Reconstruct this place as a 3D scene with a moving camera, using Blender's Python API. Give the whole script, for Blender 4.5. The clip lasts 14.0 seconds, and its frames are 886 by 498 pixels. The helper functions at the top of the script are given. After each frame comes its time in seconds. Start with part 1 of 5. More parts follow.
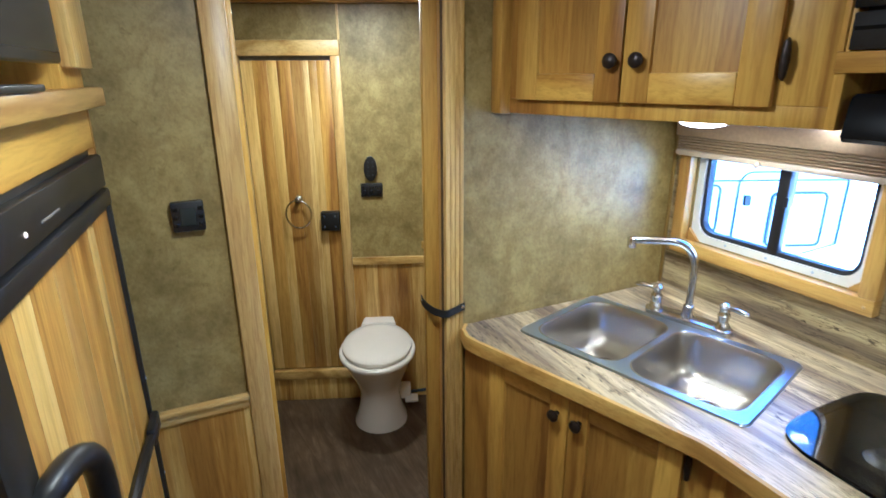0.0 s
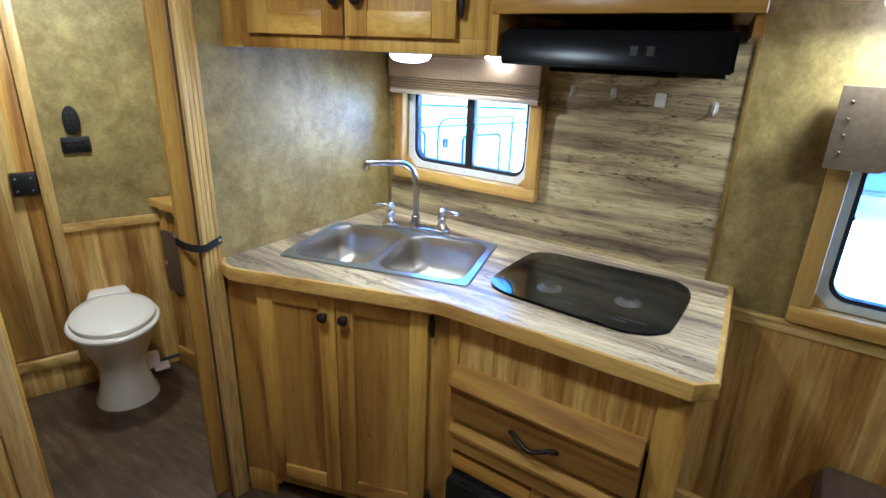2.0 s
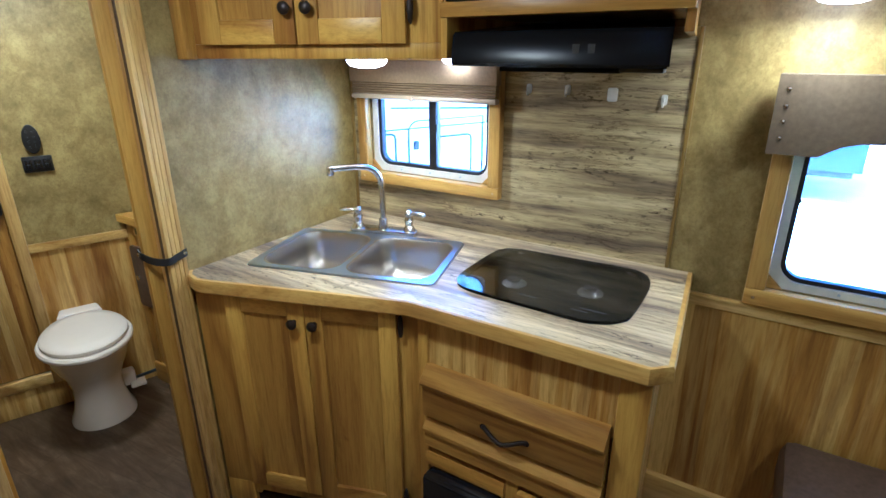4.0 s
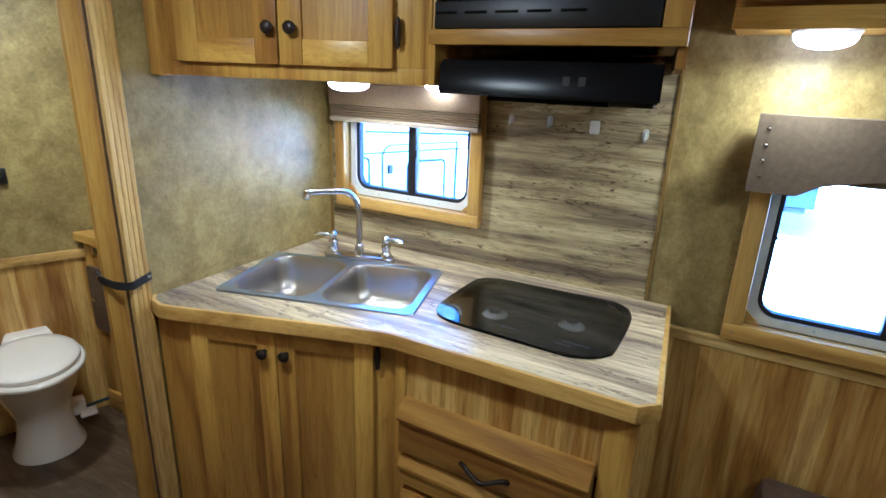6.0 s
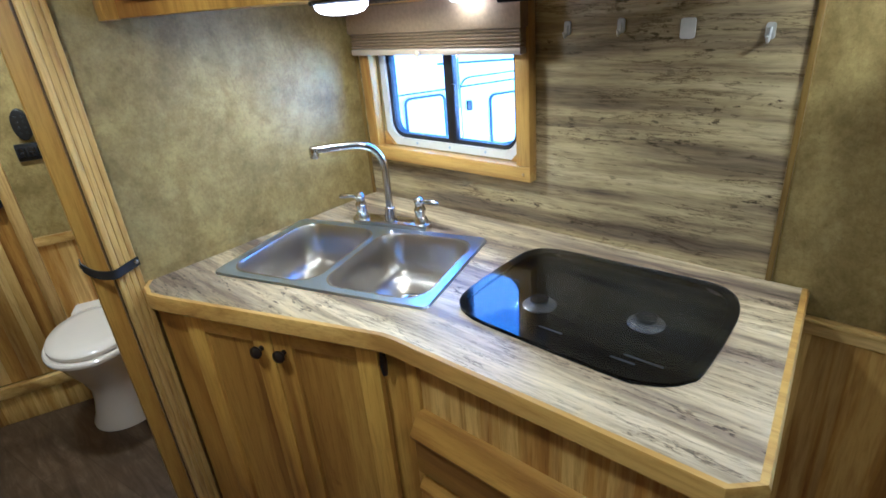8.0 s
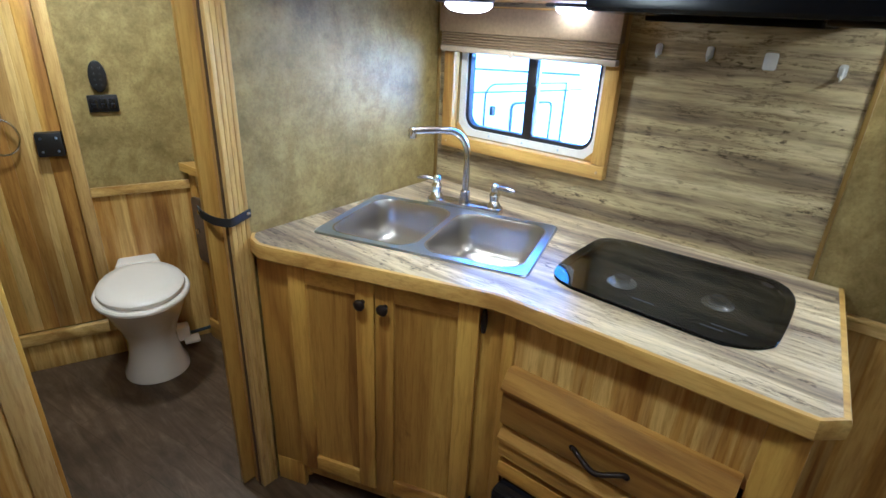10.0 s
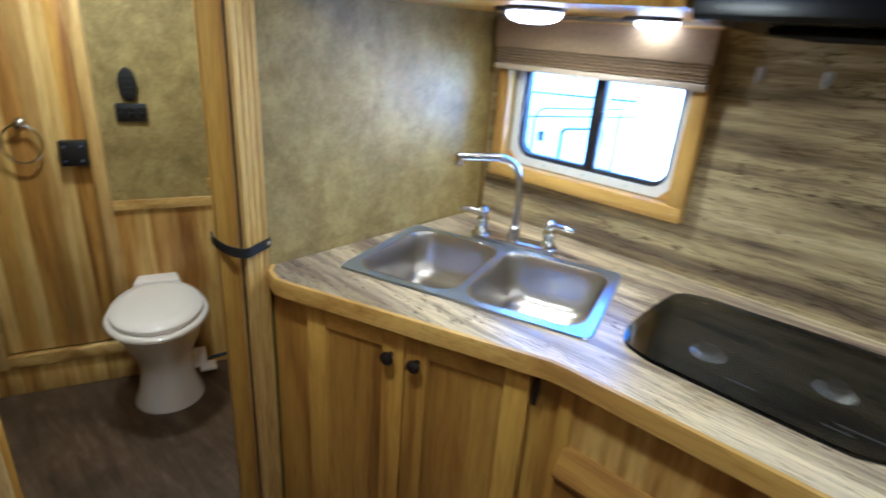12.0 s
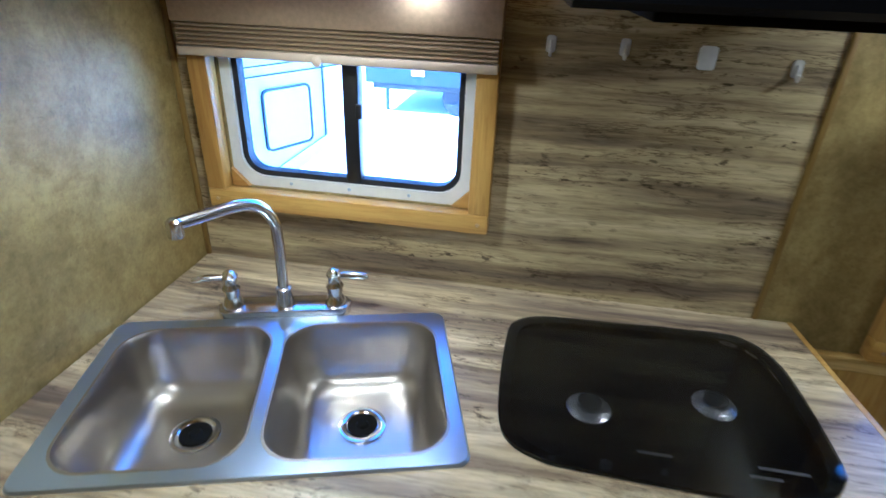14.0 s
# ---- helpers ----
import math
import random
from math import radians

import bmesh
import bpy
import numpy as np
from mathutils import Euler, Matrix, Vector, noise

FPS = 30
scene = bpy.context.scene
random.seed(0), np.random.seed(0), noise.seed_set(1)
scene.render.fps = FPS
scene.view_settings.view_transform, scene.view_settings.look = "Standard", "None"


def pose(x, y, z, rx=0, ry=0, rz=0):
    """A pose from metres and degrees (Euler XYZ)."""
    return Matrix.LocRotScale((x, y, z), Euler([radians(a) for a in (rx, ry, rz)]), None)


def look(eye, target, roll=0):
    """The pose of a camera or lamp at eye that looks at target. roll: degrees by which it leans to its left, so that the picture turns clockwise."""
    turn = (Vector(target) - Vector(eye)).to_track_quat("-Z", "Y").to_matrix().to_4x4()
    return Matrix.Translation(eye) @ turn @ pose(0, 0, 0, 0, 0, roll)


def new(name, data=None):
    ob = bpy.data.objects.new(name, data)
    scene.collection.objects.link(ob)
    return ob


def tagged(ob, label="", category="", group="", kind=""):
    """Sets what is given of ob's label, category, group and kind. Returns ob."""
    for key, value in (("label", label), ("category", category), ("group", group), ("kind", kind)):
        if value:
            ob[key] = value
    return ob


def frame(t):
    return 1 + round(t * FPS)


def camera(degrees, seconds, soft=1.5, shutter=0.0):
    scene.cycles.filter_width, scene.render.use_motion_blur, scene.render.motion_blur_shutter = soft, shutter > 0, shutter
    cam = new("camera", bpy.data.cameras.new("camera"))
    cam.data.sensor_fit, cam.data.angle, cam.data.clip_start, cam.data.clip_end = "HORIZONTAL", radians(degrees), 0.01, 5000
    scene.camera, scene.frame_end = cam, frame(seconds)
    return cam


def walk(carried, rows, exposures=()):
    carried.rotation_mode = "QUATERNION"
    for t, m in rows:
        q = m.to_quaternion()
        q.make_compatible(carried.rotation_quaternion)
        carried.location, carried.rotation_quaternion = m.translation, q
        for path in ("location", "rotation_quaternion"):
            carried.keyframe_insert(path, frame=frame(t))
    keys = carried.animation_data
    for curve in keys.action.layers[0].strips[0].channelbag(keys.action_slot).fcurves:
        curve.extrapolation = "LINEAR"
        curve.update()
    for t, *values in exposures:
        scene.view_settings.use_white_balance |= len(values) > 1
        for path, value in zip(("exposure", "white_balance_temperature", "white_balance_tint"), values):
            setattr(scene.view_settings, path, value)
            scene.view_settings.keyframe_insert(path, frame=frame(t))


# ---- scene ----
cam = camera(79.0, 14.0, soft=1.5, shutter=0.5)
PATH = [
    (0, (-1.505, -1.311, 1.616), (-0.685, 0.407, 1.004), -0.4),
    (0.5, (-1.54, -1.355, 1.604), (-0.613, 0.283, 0.926), 0.4),
    (1, (-1.699, -1.358, 1.589), (-0.428, 0.032, 0.917), -2.8),
    (1.5, (-1.718, -1.419, 1.552), (-0.251, -0.245, 0.868), -1.0),
    (2, (-1.709, -1.439, 1.538), (-0.159, -0.388, 0.836), 2.0),
    (2.5, (-1.709, -1.465, 1.544), (-0.17, -0.416, 0.816), 0.0),
    (3, (-1.685, -1.513, 1.536), (-0.134, -0.481, 0.807), -1.7),
    (5.5, (-1.716, -1.453, 1.562), (-0.066, -0.516, 0.93), 3.1),
    (6, (-1.682, -1.442, 1.546), (-0.01, -0.531, 0.933), 2.2),
    (6.5, (-1.543, -1.452, 1.518), (0.055, -0.446, 0.857), 0.2),
    (7, (-1.343, -1.412, 1.527), (0.011, -0.133, 0.799), -0.8),
    (7.5, (-1.267, -1.42, 1.513), (0.046, -0.11, 0.764), -3.7),
    (8, (-1.216, -1.43, 1.5), (0.119, -0.195, 0.668), -4.9),
    (8.5, (-1.25, -1.415, 1.48), (0.086, -0.195, 0.628), -2.4),
    (8.7, (-1.28, -1.393, 1.471), (0.038, -0.153, 0.618), -1.6),
    (10.8, (-1.71, -1.254, 1.545), (-0.148, -0.257, 0.792), 5.9),
    (11, (-1.72, -1.253, 1.557), (-0.138, -0.28, 0.816), 6.1),
    (11.5, (-1.626, -1.221, 1.495), (-0.033, -0.228, 0.805), 3.6),
    (12, (-1.425, -1.117, 1.462), (-0.044, 0.121, 0.713), 4.2),
    (12.5, (-1.272, -1.029, 1.497), (-0.148, 0.381, 0.631), 1.8),
    (13, (-1.19, -0.999, 1.513), (0.17, 0.164, 0.619), 2.6),
    (13.5, (-1.161, -0.847, 1.534), (0.608, -0.495, 0.668), 2.1),
    (14, (-1.061, -0.749, 1.531), (0.695, -0.471, 0.616), 2.3),
]
EXPOSURE = [(0, 3.95, 3960, 20), (1.5, 4.0, 3880, 20), (6, 3.97, 3870, 20), (7.5, 3.80, 3880, 20), (8.5, 3.86, 3880, 20), (11, 3.97, 3890, 20), (12.5, 3.68, 3980, 20), (13.5, 3.42, 3870, 20), (14, 3.28, 3870, 20)]
walk(cam, [(t, look(eye, target, roll)) for t, eye, target, roll in PATH], EXPOSURE)

# ---- world, sun, lamps ----
world = bpy.data.worlds.new("sky")
scene.world = world
world.use_nodes = True
wn = world.node_tree.nodes
sky = wn.new("ShaderNodeTexSky")
sky.sky_type, sky.sun_disc = "NISHITA", False
sky.sun_elevation, sky.sun_rotation = radians(48), radians(326.3)
wn["Background"].inputs["Strength"].default_value = 0.15
world.node_tree.links.new(sky.outputs["Color"], wn["Background"].inputs["Color"])

sun_data = bpy.data.lights.new("sun", "SUN")
sun_data.energy, sun_data.angle, sun_data.color = 5.0, radians(0.6), (1.0, 0.97, 0.92)
sun = new("sun", sun_data)
sun.matrix_world = look((-4.0, 6.0, 8.0), (0, 0, 0))

WARM = (1.0, 0.785, 0.36)


def lamp(name, at, watts, size, down=(0, 0, -1), colour=WARM):
    """A disc of light at a fixture, shining along down."""
    data = bpy.data.lights.new(name, "AREA")
    data.shape, data.size, data.energy, data.color = "DISK", size, watts, colour
    ob = new(name, data)
    ob.matrix_world = look(at, Vector(at) + Vector(down))
    return ob


CEIL = 1.97
lamp("unseen_ceiling_light", (-1.25, -0.62, CEIL - 0.065), 0.57, 0.15)
# fill light added out of view behind the camera; no lamp known there
lamp("unseen_ceiling_light", (-1.25, -2.10, CEIL - 0.065), 0.44, 0.15)
lamp("bath_lamp_light", (-0.95, 0.60, CEIL - 0.065), 0.98, 0.15)
lamp("puck_light", (-0.337, -0.364, 1.480), 0.33, 0.08)
lamp("puck_light", (-0.10, -0.545, 1.495), 0.010, 0.06)
lamp("puck_light", (-0.17, -1.553, 1.618), 0.33, 0.09)

# ---- materials ----


def nodes_of(name, rough=0.5, metal=0.0):
    m = bpy.data.materials.new(name)
    m.use_nodes = True
    t = m.node_tree
    b = t.nodes["Principled BSDF"]
    b.inputs["Roughness"].default_value = rough
    b.inputs["Metallic"].default_value = metal
    return m, t, b


def ramp(t, source, stops):
    r = t.nodes.new("ShaderNodeValToRGB")
    while len(r.color_ramp.elements) < len(stops):
        r.color_ramp.elements.new(0.5)
    for e, (p, c) in zip(r.color_ramp.elements, stops):
        e.position, e.color = p, (*c, 1)
    t.links.new(source, r.inputs["Fac"])
    return r.outputs["Color"]


def mapped(t, scale, turn=(0, 0, 0), vary=0.0):
    """Object coordinates, scaled, shifted per object where vary is set."""
    co = t.nodes.new("ShaderNodeTexCoord")
    mp = t.nodes.new("ShaderNodeMapping")
    mp.inputs["Scale"].default_value = scale
    mp.inputs["Rotation"].default_value = [radians(a) for a in turn]
    t.links.new(co.outputs["Object"], mp.inputs["Vector"])
    if vary:
        info = t.nodes.new("ShaderNodeObjectInfo")
        mul = t.nodes.new("ShaderNodeMath")
        mul.operation = "MULTIPLY"
        mul.inputs[1].default_value = vary
        t.links.new(info.outputs["Random"], mul.inputs[0])
        add = t.nodes.new("ShaderNodeVectorMath")
        add.operation = "ADD"
        t.links.new(mp.outputs["Vector"], add.inputs[0])
        t.links.new(mul.outputs[0], add.inputs[1])
        return add.outputs[0]
    return mp.outputs["Vector"]


def noise_of(t, vec, scale, detail=6, rough=0.6, distort=0.0):
    n = t.nodes.new("ShaderNodeTexNoise")
    n.inputs["Scale"].default_value = scale
    n.inputs["Detail"].default_value = detail
    n.inputs["Roughness"].default_value = rough
    n.inputs["Distortion"].default_value = distort
    t.links.new(vec, n.inputs["Vector"])
    return n.outputs["Fac"]


def mix(t, a, b, fac, kind="MIX"):
    m = t.nodes.new("ShaderNodeMix")
    m.data_type, m.blend_type = "RGBA", kind
    for sock, v in ((m.inputs[0], fac), (m.inputs[6], a), (m.inputs[7], b)):
        if hasattr(v, "is_output"):
            t.links.new(v, sock)
        elif isinstance(v, tuple):
            sock.default_value = (*v, 1)
        else:
            sock.default_value = v
    return m.outputs[2]


def bump(t, b, height, strength=0.2, dist=0.002):
    n = t.nodes.new("ShaderNodeBump")
    n.inputs["Strength"].default_value = strength
    n.inputs["Distance"].default_value = dist
    t.links.new(height, n.inputs["Height"])
    t.links.new(n.outputs["Normal"], b.inputs["Normal"])


def wood(name, along, light, mid, dark, board=0.0, rough=0.38, streak=1.0, across=(0.9, -1), figure=1.0, split=0.70):
    """Lacquered wood with its grain along an axis; with board, strips of that width differ in tone, as in hickory."""
    m, t, b = nodes_of(name, rough)
    s = {"z": (1, 1, 0.07), "y": (1, 0.07, 1), "x": (0.07, 1, 1)}[along]
    vec = mapped(t, s, vary=7.0)
    grain = noise_of(t, vec, 130, 5, 0.7, 0.4)
    streaks = noise_of(t, vec, 34, 6, 0.68, 0.5)
    flow = noise_of(t, vec, 8 * figure, 4, 0.55, 1.2)
    wide = ramp(t, flow, [(0.34, dark), (0.46, mid), (0.60, light)])
    fine = ramp(t, grain, [(0.34, (0.66, 0.58, 0.50)), (0.54, (1, 1, 1))])
    red = ramp(t, streaks, [(0.33, (0.50, 0.36, 0.26)), (0.43, (0.82, 0.74, 0.66)), (0.53, (1, 1, 1))])
    fine = mix(t, fine, red, 0.75 if board else 0.4, "MULTIPLY")
    spot = noise_of(t, mapped(t, {"z": (1, 1, 0.45), "y": (1, 0.45, 1), "x": (0.45, 1, 1)}[along], vary=3.0), 6.5, 5, 0.6, 0.8)
    fine = mix(t, fine, ramp(t, spot, [(0.24, (0.22, 0.13, 0.09)), (0.29, (0.60, 0.48, 0.38)), (0.34, (1, 1, 1))]), 0.8, "MULTIPLY")
    piece = t.nodes.new("ShaderNodeObjectInfo")
    wide = mix(t, wide, ramp(t, piece.outputs["Random"], [(0.0, (0.90, 0.86, 0.82)), (0.35, (1.0, 0.97, 0.94)), (1.0, (1.17, 1.17, 1.12))]), 1.0, "MULTIPLY")
    col = mix(t, wide, fine, min(1.0, 0.62 * streak), "MULTIPLY")
    if board:
        co = t.nodes.new("ShaderNodeTexCoord")
        wob = noise_of(t, mapped(t, {"z": (1, 1, 0.22), "y": (1, 0.22, 1), "x": (0.22, 1, 1)}[along]), 5, 3, 0.5)
        dot = t.nodes.new("ShaderNodeVectorMath")
        dot.operation = "DOT_PRODUCT"
        dot.inputs[1].default_value = {"z": (across[0] / board, across[1] / board, 0), "y": (0.7 / board, 0, 1 / board), "x": (0, 1 / board, 1 / board)}[along]
        t.links.new(co.outputs["Object"], dot.inputs[0])
        add = t.nodes.new("ShaderNodeMath")
        add.operation = "MULTIPLY_ADD"
        add.inputs[1].default_value = 1.1
        t.links.new(wob, add.inputs[0])
        t.links.new(dot.outputs["Value"], add.inputs[2])
        fl = t.nodes.new("ShaderNodeMath")
        fl.operation = "FLOOR"
        t.links.new(add.outputs[0], fl.inputs[0])
        wh = t.nodes.new("ShaderNodeTexWhiteNoise")
        wh.noise_dimensions = "1D"
        t.links.new(fl.outputs[0], wh.inputs["W"])
        tone = ramp(t, wh.outputs["Value"], [(0.0, dark), (0.13, mid), (0.48, mid), (0.64, light), (1.0, light)])
        col = mix(t, col, mix(t, tone, fine, 0.8, "MULTIPLY"), split)
    t.links.new(col, b.inputs["Base Color"])
    bump(t, b, grain, 0.12, 0.001)
    return m


def plain(name, colour, rough=0.5, metal=0.0, spread=0.12, scale=40):
    """One colour with slight blotches and fine relief."""
    m, t, b = nodes_of(name, rough, metal)
    n = noise_of(t, mapped(t, (1, 1, 1)), scale, 4)
    lo = tuple(c * (1 - spread) for c in colour)
    hi = tuple(min(1, c * (1 + spread)) for c in colour)
    t.links.new(ramp(t, n, [(0.3, lo), (0.7, hi)]), b.inputs["Base Color"])
    if spread > 0.01:
        bump(t, b, n, 0.05, 0.0005)
    return m


def wallpaper():
    """Matt vinyl with a mottled old-leather print in olive, tan and grey."""
    m, t, b = nodes_of("mottled_wallpaper", 0.47)
    v = mapped(t, (1, 1, 1))
    big = noise_of(t, v, 5.5, 7, 0.66)
    cloud = noise_of(t, mapped(t, (1, 1, 0.8)), 11, 6, 0.62, 0.6)
    mid_n = noise_of(t, v, 27, 10, 0.80, 0.2)
    fine = noise_of(t, mapped(t, (1, 1, 0.8)), 95, 7, 0.8)
    crease = noise_of(t, v, 46, 8, 0.72, 0.9)
    a = ramp(t, mid_n, [(0.34, (0.212, 0.149, 0.030)), (0.46, (0.292, 0.213, 0.046)), (0.55, (0.360, 0.270, 0.068)), (0.68, (0.46, 0.36, 0.112))])
    c = ramp(t, big, [(0.36, (0.64, 0.62, 0.57)), (0.60, (1, 1, 1))])
    a = mix(t, a, ramp(t, cloud, [(0.40, (0.205, 0.155, 0.048)), (0.60, (0.44, 0.355, 0.125))]), 0.42)
    col = mix(t, a, c, 0.85, "MULTIPLY")
    f = ramp(t, fine, [(0.38, (0.62, 0.59, 0.52)), (0.54, (1, 1, 1))])
    col = mix(t, col, f, 0.50, "MULTIPLY")
    k = ramp(t, crease, [(0.30, (0.55, 0.52, 0.46)), (0.40, (1, 1, 1)), (0.62, (1, 1, 1)), (0.70, (1.22, 1.22, 1.26))])
    t.links.new(mix(t, col, k, 0.7, "MULTIPLY"), b.inputs["Base Color"])
    bump(t, b, fine, 0.06, 0.0006)
    return m


def laminate(name, turn=0, tint=1.0, rough=0.32, cool=1.0):
    """Laminate printed like cut travertine: soft grey-brown bands, fine level grain, broken dark veins and pits."""
    m, t, b = nodes_of(name, rough)
    co = t.nodes.new("ShaderNodeTexCoord")
    drift = t.nodes.new("ShaderNodeTexNoise")
    drift.inputs["Scale"].default_value = 3.5
    drift.inputs["Detail"].default_value = 3
    t.links.new(co.outputs["Object"], drift.inputs["Vector"])
    part_of = t.nodes.new("ShaderNodeVectorMath")
    part_of.operation = "MULTIPLY_ADD"
    part_of.inputs[1].default_value = (0.020, 0.020, 0.020)
    t.links.new(drift.outputs["Color"], part_of.inputs[0])
    t.links.new(co.outputs["Object"], part_of.inputs[2])

    def layer(stretch, scale, detail, rough_):
        mp = t.nodes.new("ShaderNodeMapping")
        mp.inputs["Scale"].default_value = (1, stretch, 1)
        mp.inputs["Rotation"].default_value = (0, 0, radians(turn))
        t.links.new(part_of.outputs[0], mp.inputs["Vector"])
        return noise_of(t, mp.outputs["Vector"], scale, detail, rough_)

    def ridge(n, width):
        """Dark where the noise crosses its middle: thin winding lines."""
        a = t.nodes.new("ShaderNodeMath")
        a.operation = "SUBTRACT"
        a.inputs[1].default_value = 0.5
        t.links.new(n, a.inputs[0])
        c = t.nodes.new("ShaderNodeMath")
        c.operation = "ABSOLUTE"
        t.links.new(a.outputs[0], c.inputs[0])
        return ramp(t, c.outputs[0], [(0.0, (0.13, 0.10, 0.09)), (width * 0.5, (0.45, 0.40, 0.36)), (width, (1, 1, 1))])
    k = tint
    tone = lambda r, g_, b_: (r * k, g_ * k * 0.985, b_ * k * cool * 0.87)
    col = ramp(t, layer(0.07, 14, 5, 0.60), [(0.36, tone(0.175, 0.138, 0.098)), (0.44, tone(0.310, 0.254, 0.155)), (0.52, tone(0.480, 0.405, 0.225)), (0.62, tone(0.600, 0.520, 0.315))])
    col = mix(t, col, ramp(t, layer(0.05, 42, 6, 0.62), [(0.36, (0.50, 0.46, 0.44)), (0.47, (0.88, 0.86, 0.84)), (0.60, (1.10, 1.10, 1.08))]), 0.8, "MULTIPLY")
    col = mix(t, col, ramp(t, layer(0.07, 190, 6, 0.72), [(0.36, (0.60, 0.57, 0.54)), (0.50, (0.97, 0.96, 0.95)), (0.64, (1.12, 1.12, 1.10))]), 0.8, "MULTIPLY")
    some = ramp(t, layer(0.35, 10, 4, 0.55), [(0.46, (0, 0, 0)), (0.54, (1, 1, 1))])
    col = mix(t, col, mix(t, col, ridge(layer(0.10, 19, 12, 0.70), 0.013), 0.85, "MULTIPLY"), some)
    other = ramp(t, layer(0.3, 8, 4, 0.55), [(0.50, (0, 0, 0)), (0.58, (1, 1, 1))])
    pits = ramp(t, layer(0.32, 95, 5, 0.62), [(0.36, (0.08, 0.06, 0.05)), (0.39, (0.55, 0.50, 0.46)), (0.415, (1, 1, 1))])
    col = mix(t, col, mix(t, col, pits, 0.9, "MULTIPLY"), other)
    t.links.new(col, b.inputs["Base Color"])
    return m


def vinyl_floor():
    m, t, b = nodes_of("dark_plank_vinyl", 0.42)
    v = mapped(t, (1, 0.16, 1), (0, 0, -8))
    g = noise_of(t, v, 20, 8, 0.72, 0.9)
    big = noise_of(t, mapped(t, (1, 0.5, 1)), 9, 5, 0.65)
    br = t.nodes.new("ShaderNodeTexBrick")
    br.inputs["Scale"].default_value = 1.0
    br.inputs["Brick Width"].default_value = 0.9
    br.inputs["Row Height"].default_value = 0.15
    br.inputs["Mortar Size"].default_value = 0.0015
    for k, c in (("Color1", (0.72, 0.72, 0.72, 1)), ("Color2", (1, 1, 1, 1)), ("Mortar", (0.45, 0.45, 0.45, 1))):
        br.inputs[k].default_value = c
    t.links.new(mapped(t, (1, 1, 1), (0, 0, 82)), br.inputs["Vector"])
    col = ramp(t, g, [(0.30, (0.042, 0.024, 0.012)), (0.50, (0.098, 0.062, 0.032)), (0.72, (0.185, 0.128, 0.070))])
    col = mix(t, col, br.outputs["Color"], 0.8, "MULTIPLY")
    col = mix(t, col, ramp(t, big, [(0.36, (0.50, 0.48, 0.46)), (0.62, (1.12, 1.12, 1.12))]), 0.8, "MULTIPLY")
    t.links.new(col, b.inputs["Base Color"])
    bump(t, b, g, 0.1, 0.0008)
    return m


def steel(name, rough, along=(1, 1, 1), colour=(0.56, 0.56, 0.56)):
    m, t, b = nodes_of(name, rough, 1.0)
    b.inputs["Base Color"].default_value = (*colour, 1)
    n = noise_of(t, mapped(t, along), 90, 3, 0.5)
    r = t.nodes.new("ShaderNodeMapRange")
    r.inputs[3].default_value, r.inputs[4].default_value = rough * 0.96, rough * 1.04
    t.links.new(n, r.inputs[0])
    t.links.new(r.outputs[0], b.inputs["Roughness"])
    return m


def glass(name, tint, rough=0.0, ior=1.45):
    m, t, b = nodes_of(name, rough)
    b.inputs["Base Color"].default_value = (*tint, 1)
    b.inputs["Transmission Weight"].default_value = 1.0
    b.inputs["IOR"].default_value = ior
    return m


def glow(name, colour, strength):
    m, t, b = nodes_of(name, 0.4)
    b.inputs["Base Color"].default_value = (0.85, 0.84, 0.80, 1)
    b.inputs["Emission Color"].default_value = (*colour, 1)
    b.inputs["Emission Strength"].default_value = strength
    return m


L_, M_, D_ = (0.71, 0.505, 0.118), (0.44, 0.242, 0.022), (0.20, 0.084, 0.008)
OAK_V = wood("honey_hickory_upright", "z", (0.60, 0.386, 0.040), (0.47, 0.272, 0.021), (0.27, 0.128, 0.009))
OAK_H = wood("honey_hickory_level", "y", (0.60, 0.386, 0.040), (0.47, 0.272, 0.021), (0.27, 0.128, 0.009))
OAK_X = wood("honey_hickory_cross", "x", (0.60, 0.386, 0.040), (0.47, 0.272, 0.021), (0.27, 0.128, 0.009))
PALE_V = wood("pale_ash_upright", "z", (0.65, 0.475, 0.145), (0.51, 0.345, 0.075), (0.30, 0.172, 0.028), streak=1.5)
PALE_H = wood("pale_ash_level", "y", (0.65, 0.475, 0.145), (0.51, 0.345, 0.075), (0.30, 0.172, 0.028))
PALE_X = wood("pale_ash_cross", "x", (0.65, 0.475, 0.145), (0.51, 0.345, 0.075), (0.30, 0.172, 0.028))
HICK = wood("hickory_boards", "z", L_, M_, D_, board=0.07, figure=1.9, split=0.50)
HICK_SLANT = wood("hickory_boards_slanted", "z", (0.78, 0.60, 0.19), (0.50, 0.315, 0.042), (0.31, 0.155, 0.018), board=0.075, across=(1.1, -0.45), figure=1.4, split=0.80)
HICK_FINE = wood("hickory_strips", "z", L_, M_, D_, board=0.045, figure=2.8, split=0.50)
PANEL_V = wood("hickory_panel", "z", (0.58, 0.372, 0.040), (0.43, 0.243, 0.020), (0.22, 0.100, 0.008), board=0.10)
SAP = wood("hickory_sapwood", "z", (0.72, 0.525, 0.140), (0.60, 0.405, 0.078), (0.40, 0.235, 0.030), figure=1.3)
HEART = wood("hickory_heartwood", "z", (0.56, 0.345, 0.045), (0.44, 0.248, 0.025), (0.24, 0.110, 0.011), figure=1.5, streak=1.3)
PAPER = wallpaper()
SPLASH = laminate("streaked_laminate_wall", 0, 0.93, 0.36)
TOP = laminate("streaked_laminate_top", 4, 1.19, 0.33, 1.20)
FLOOR = vinyl_floor()
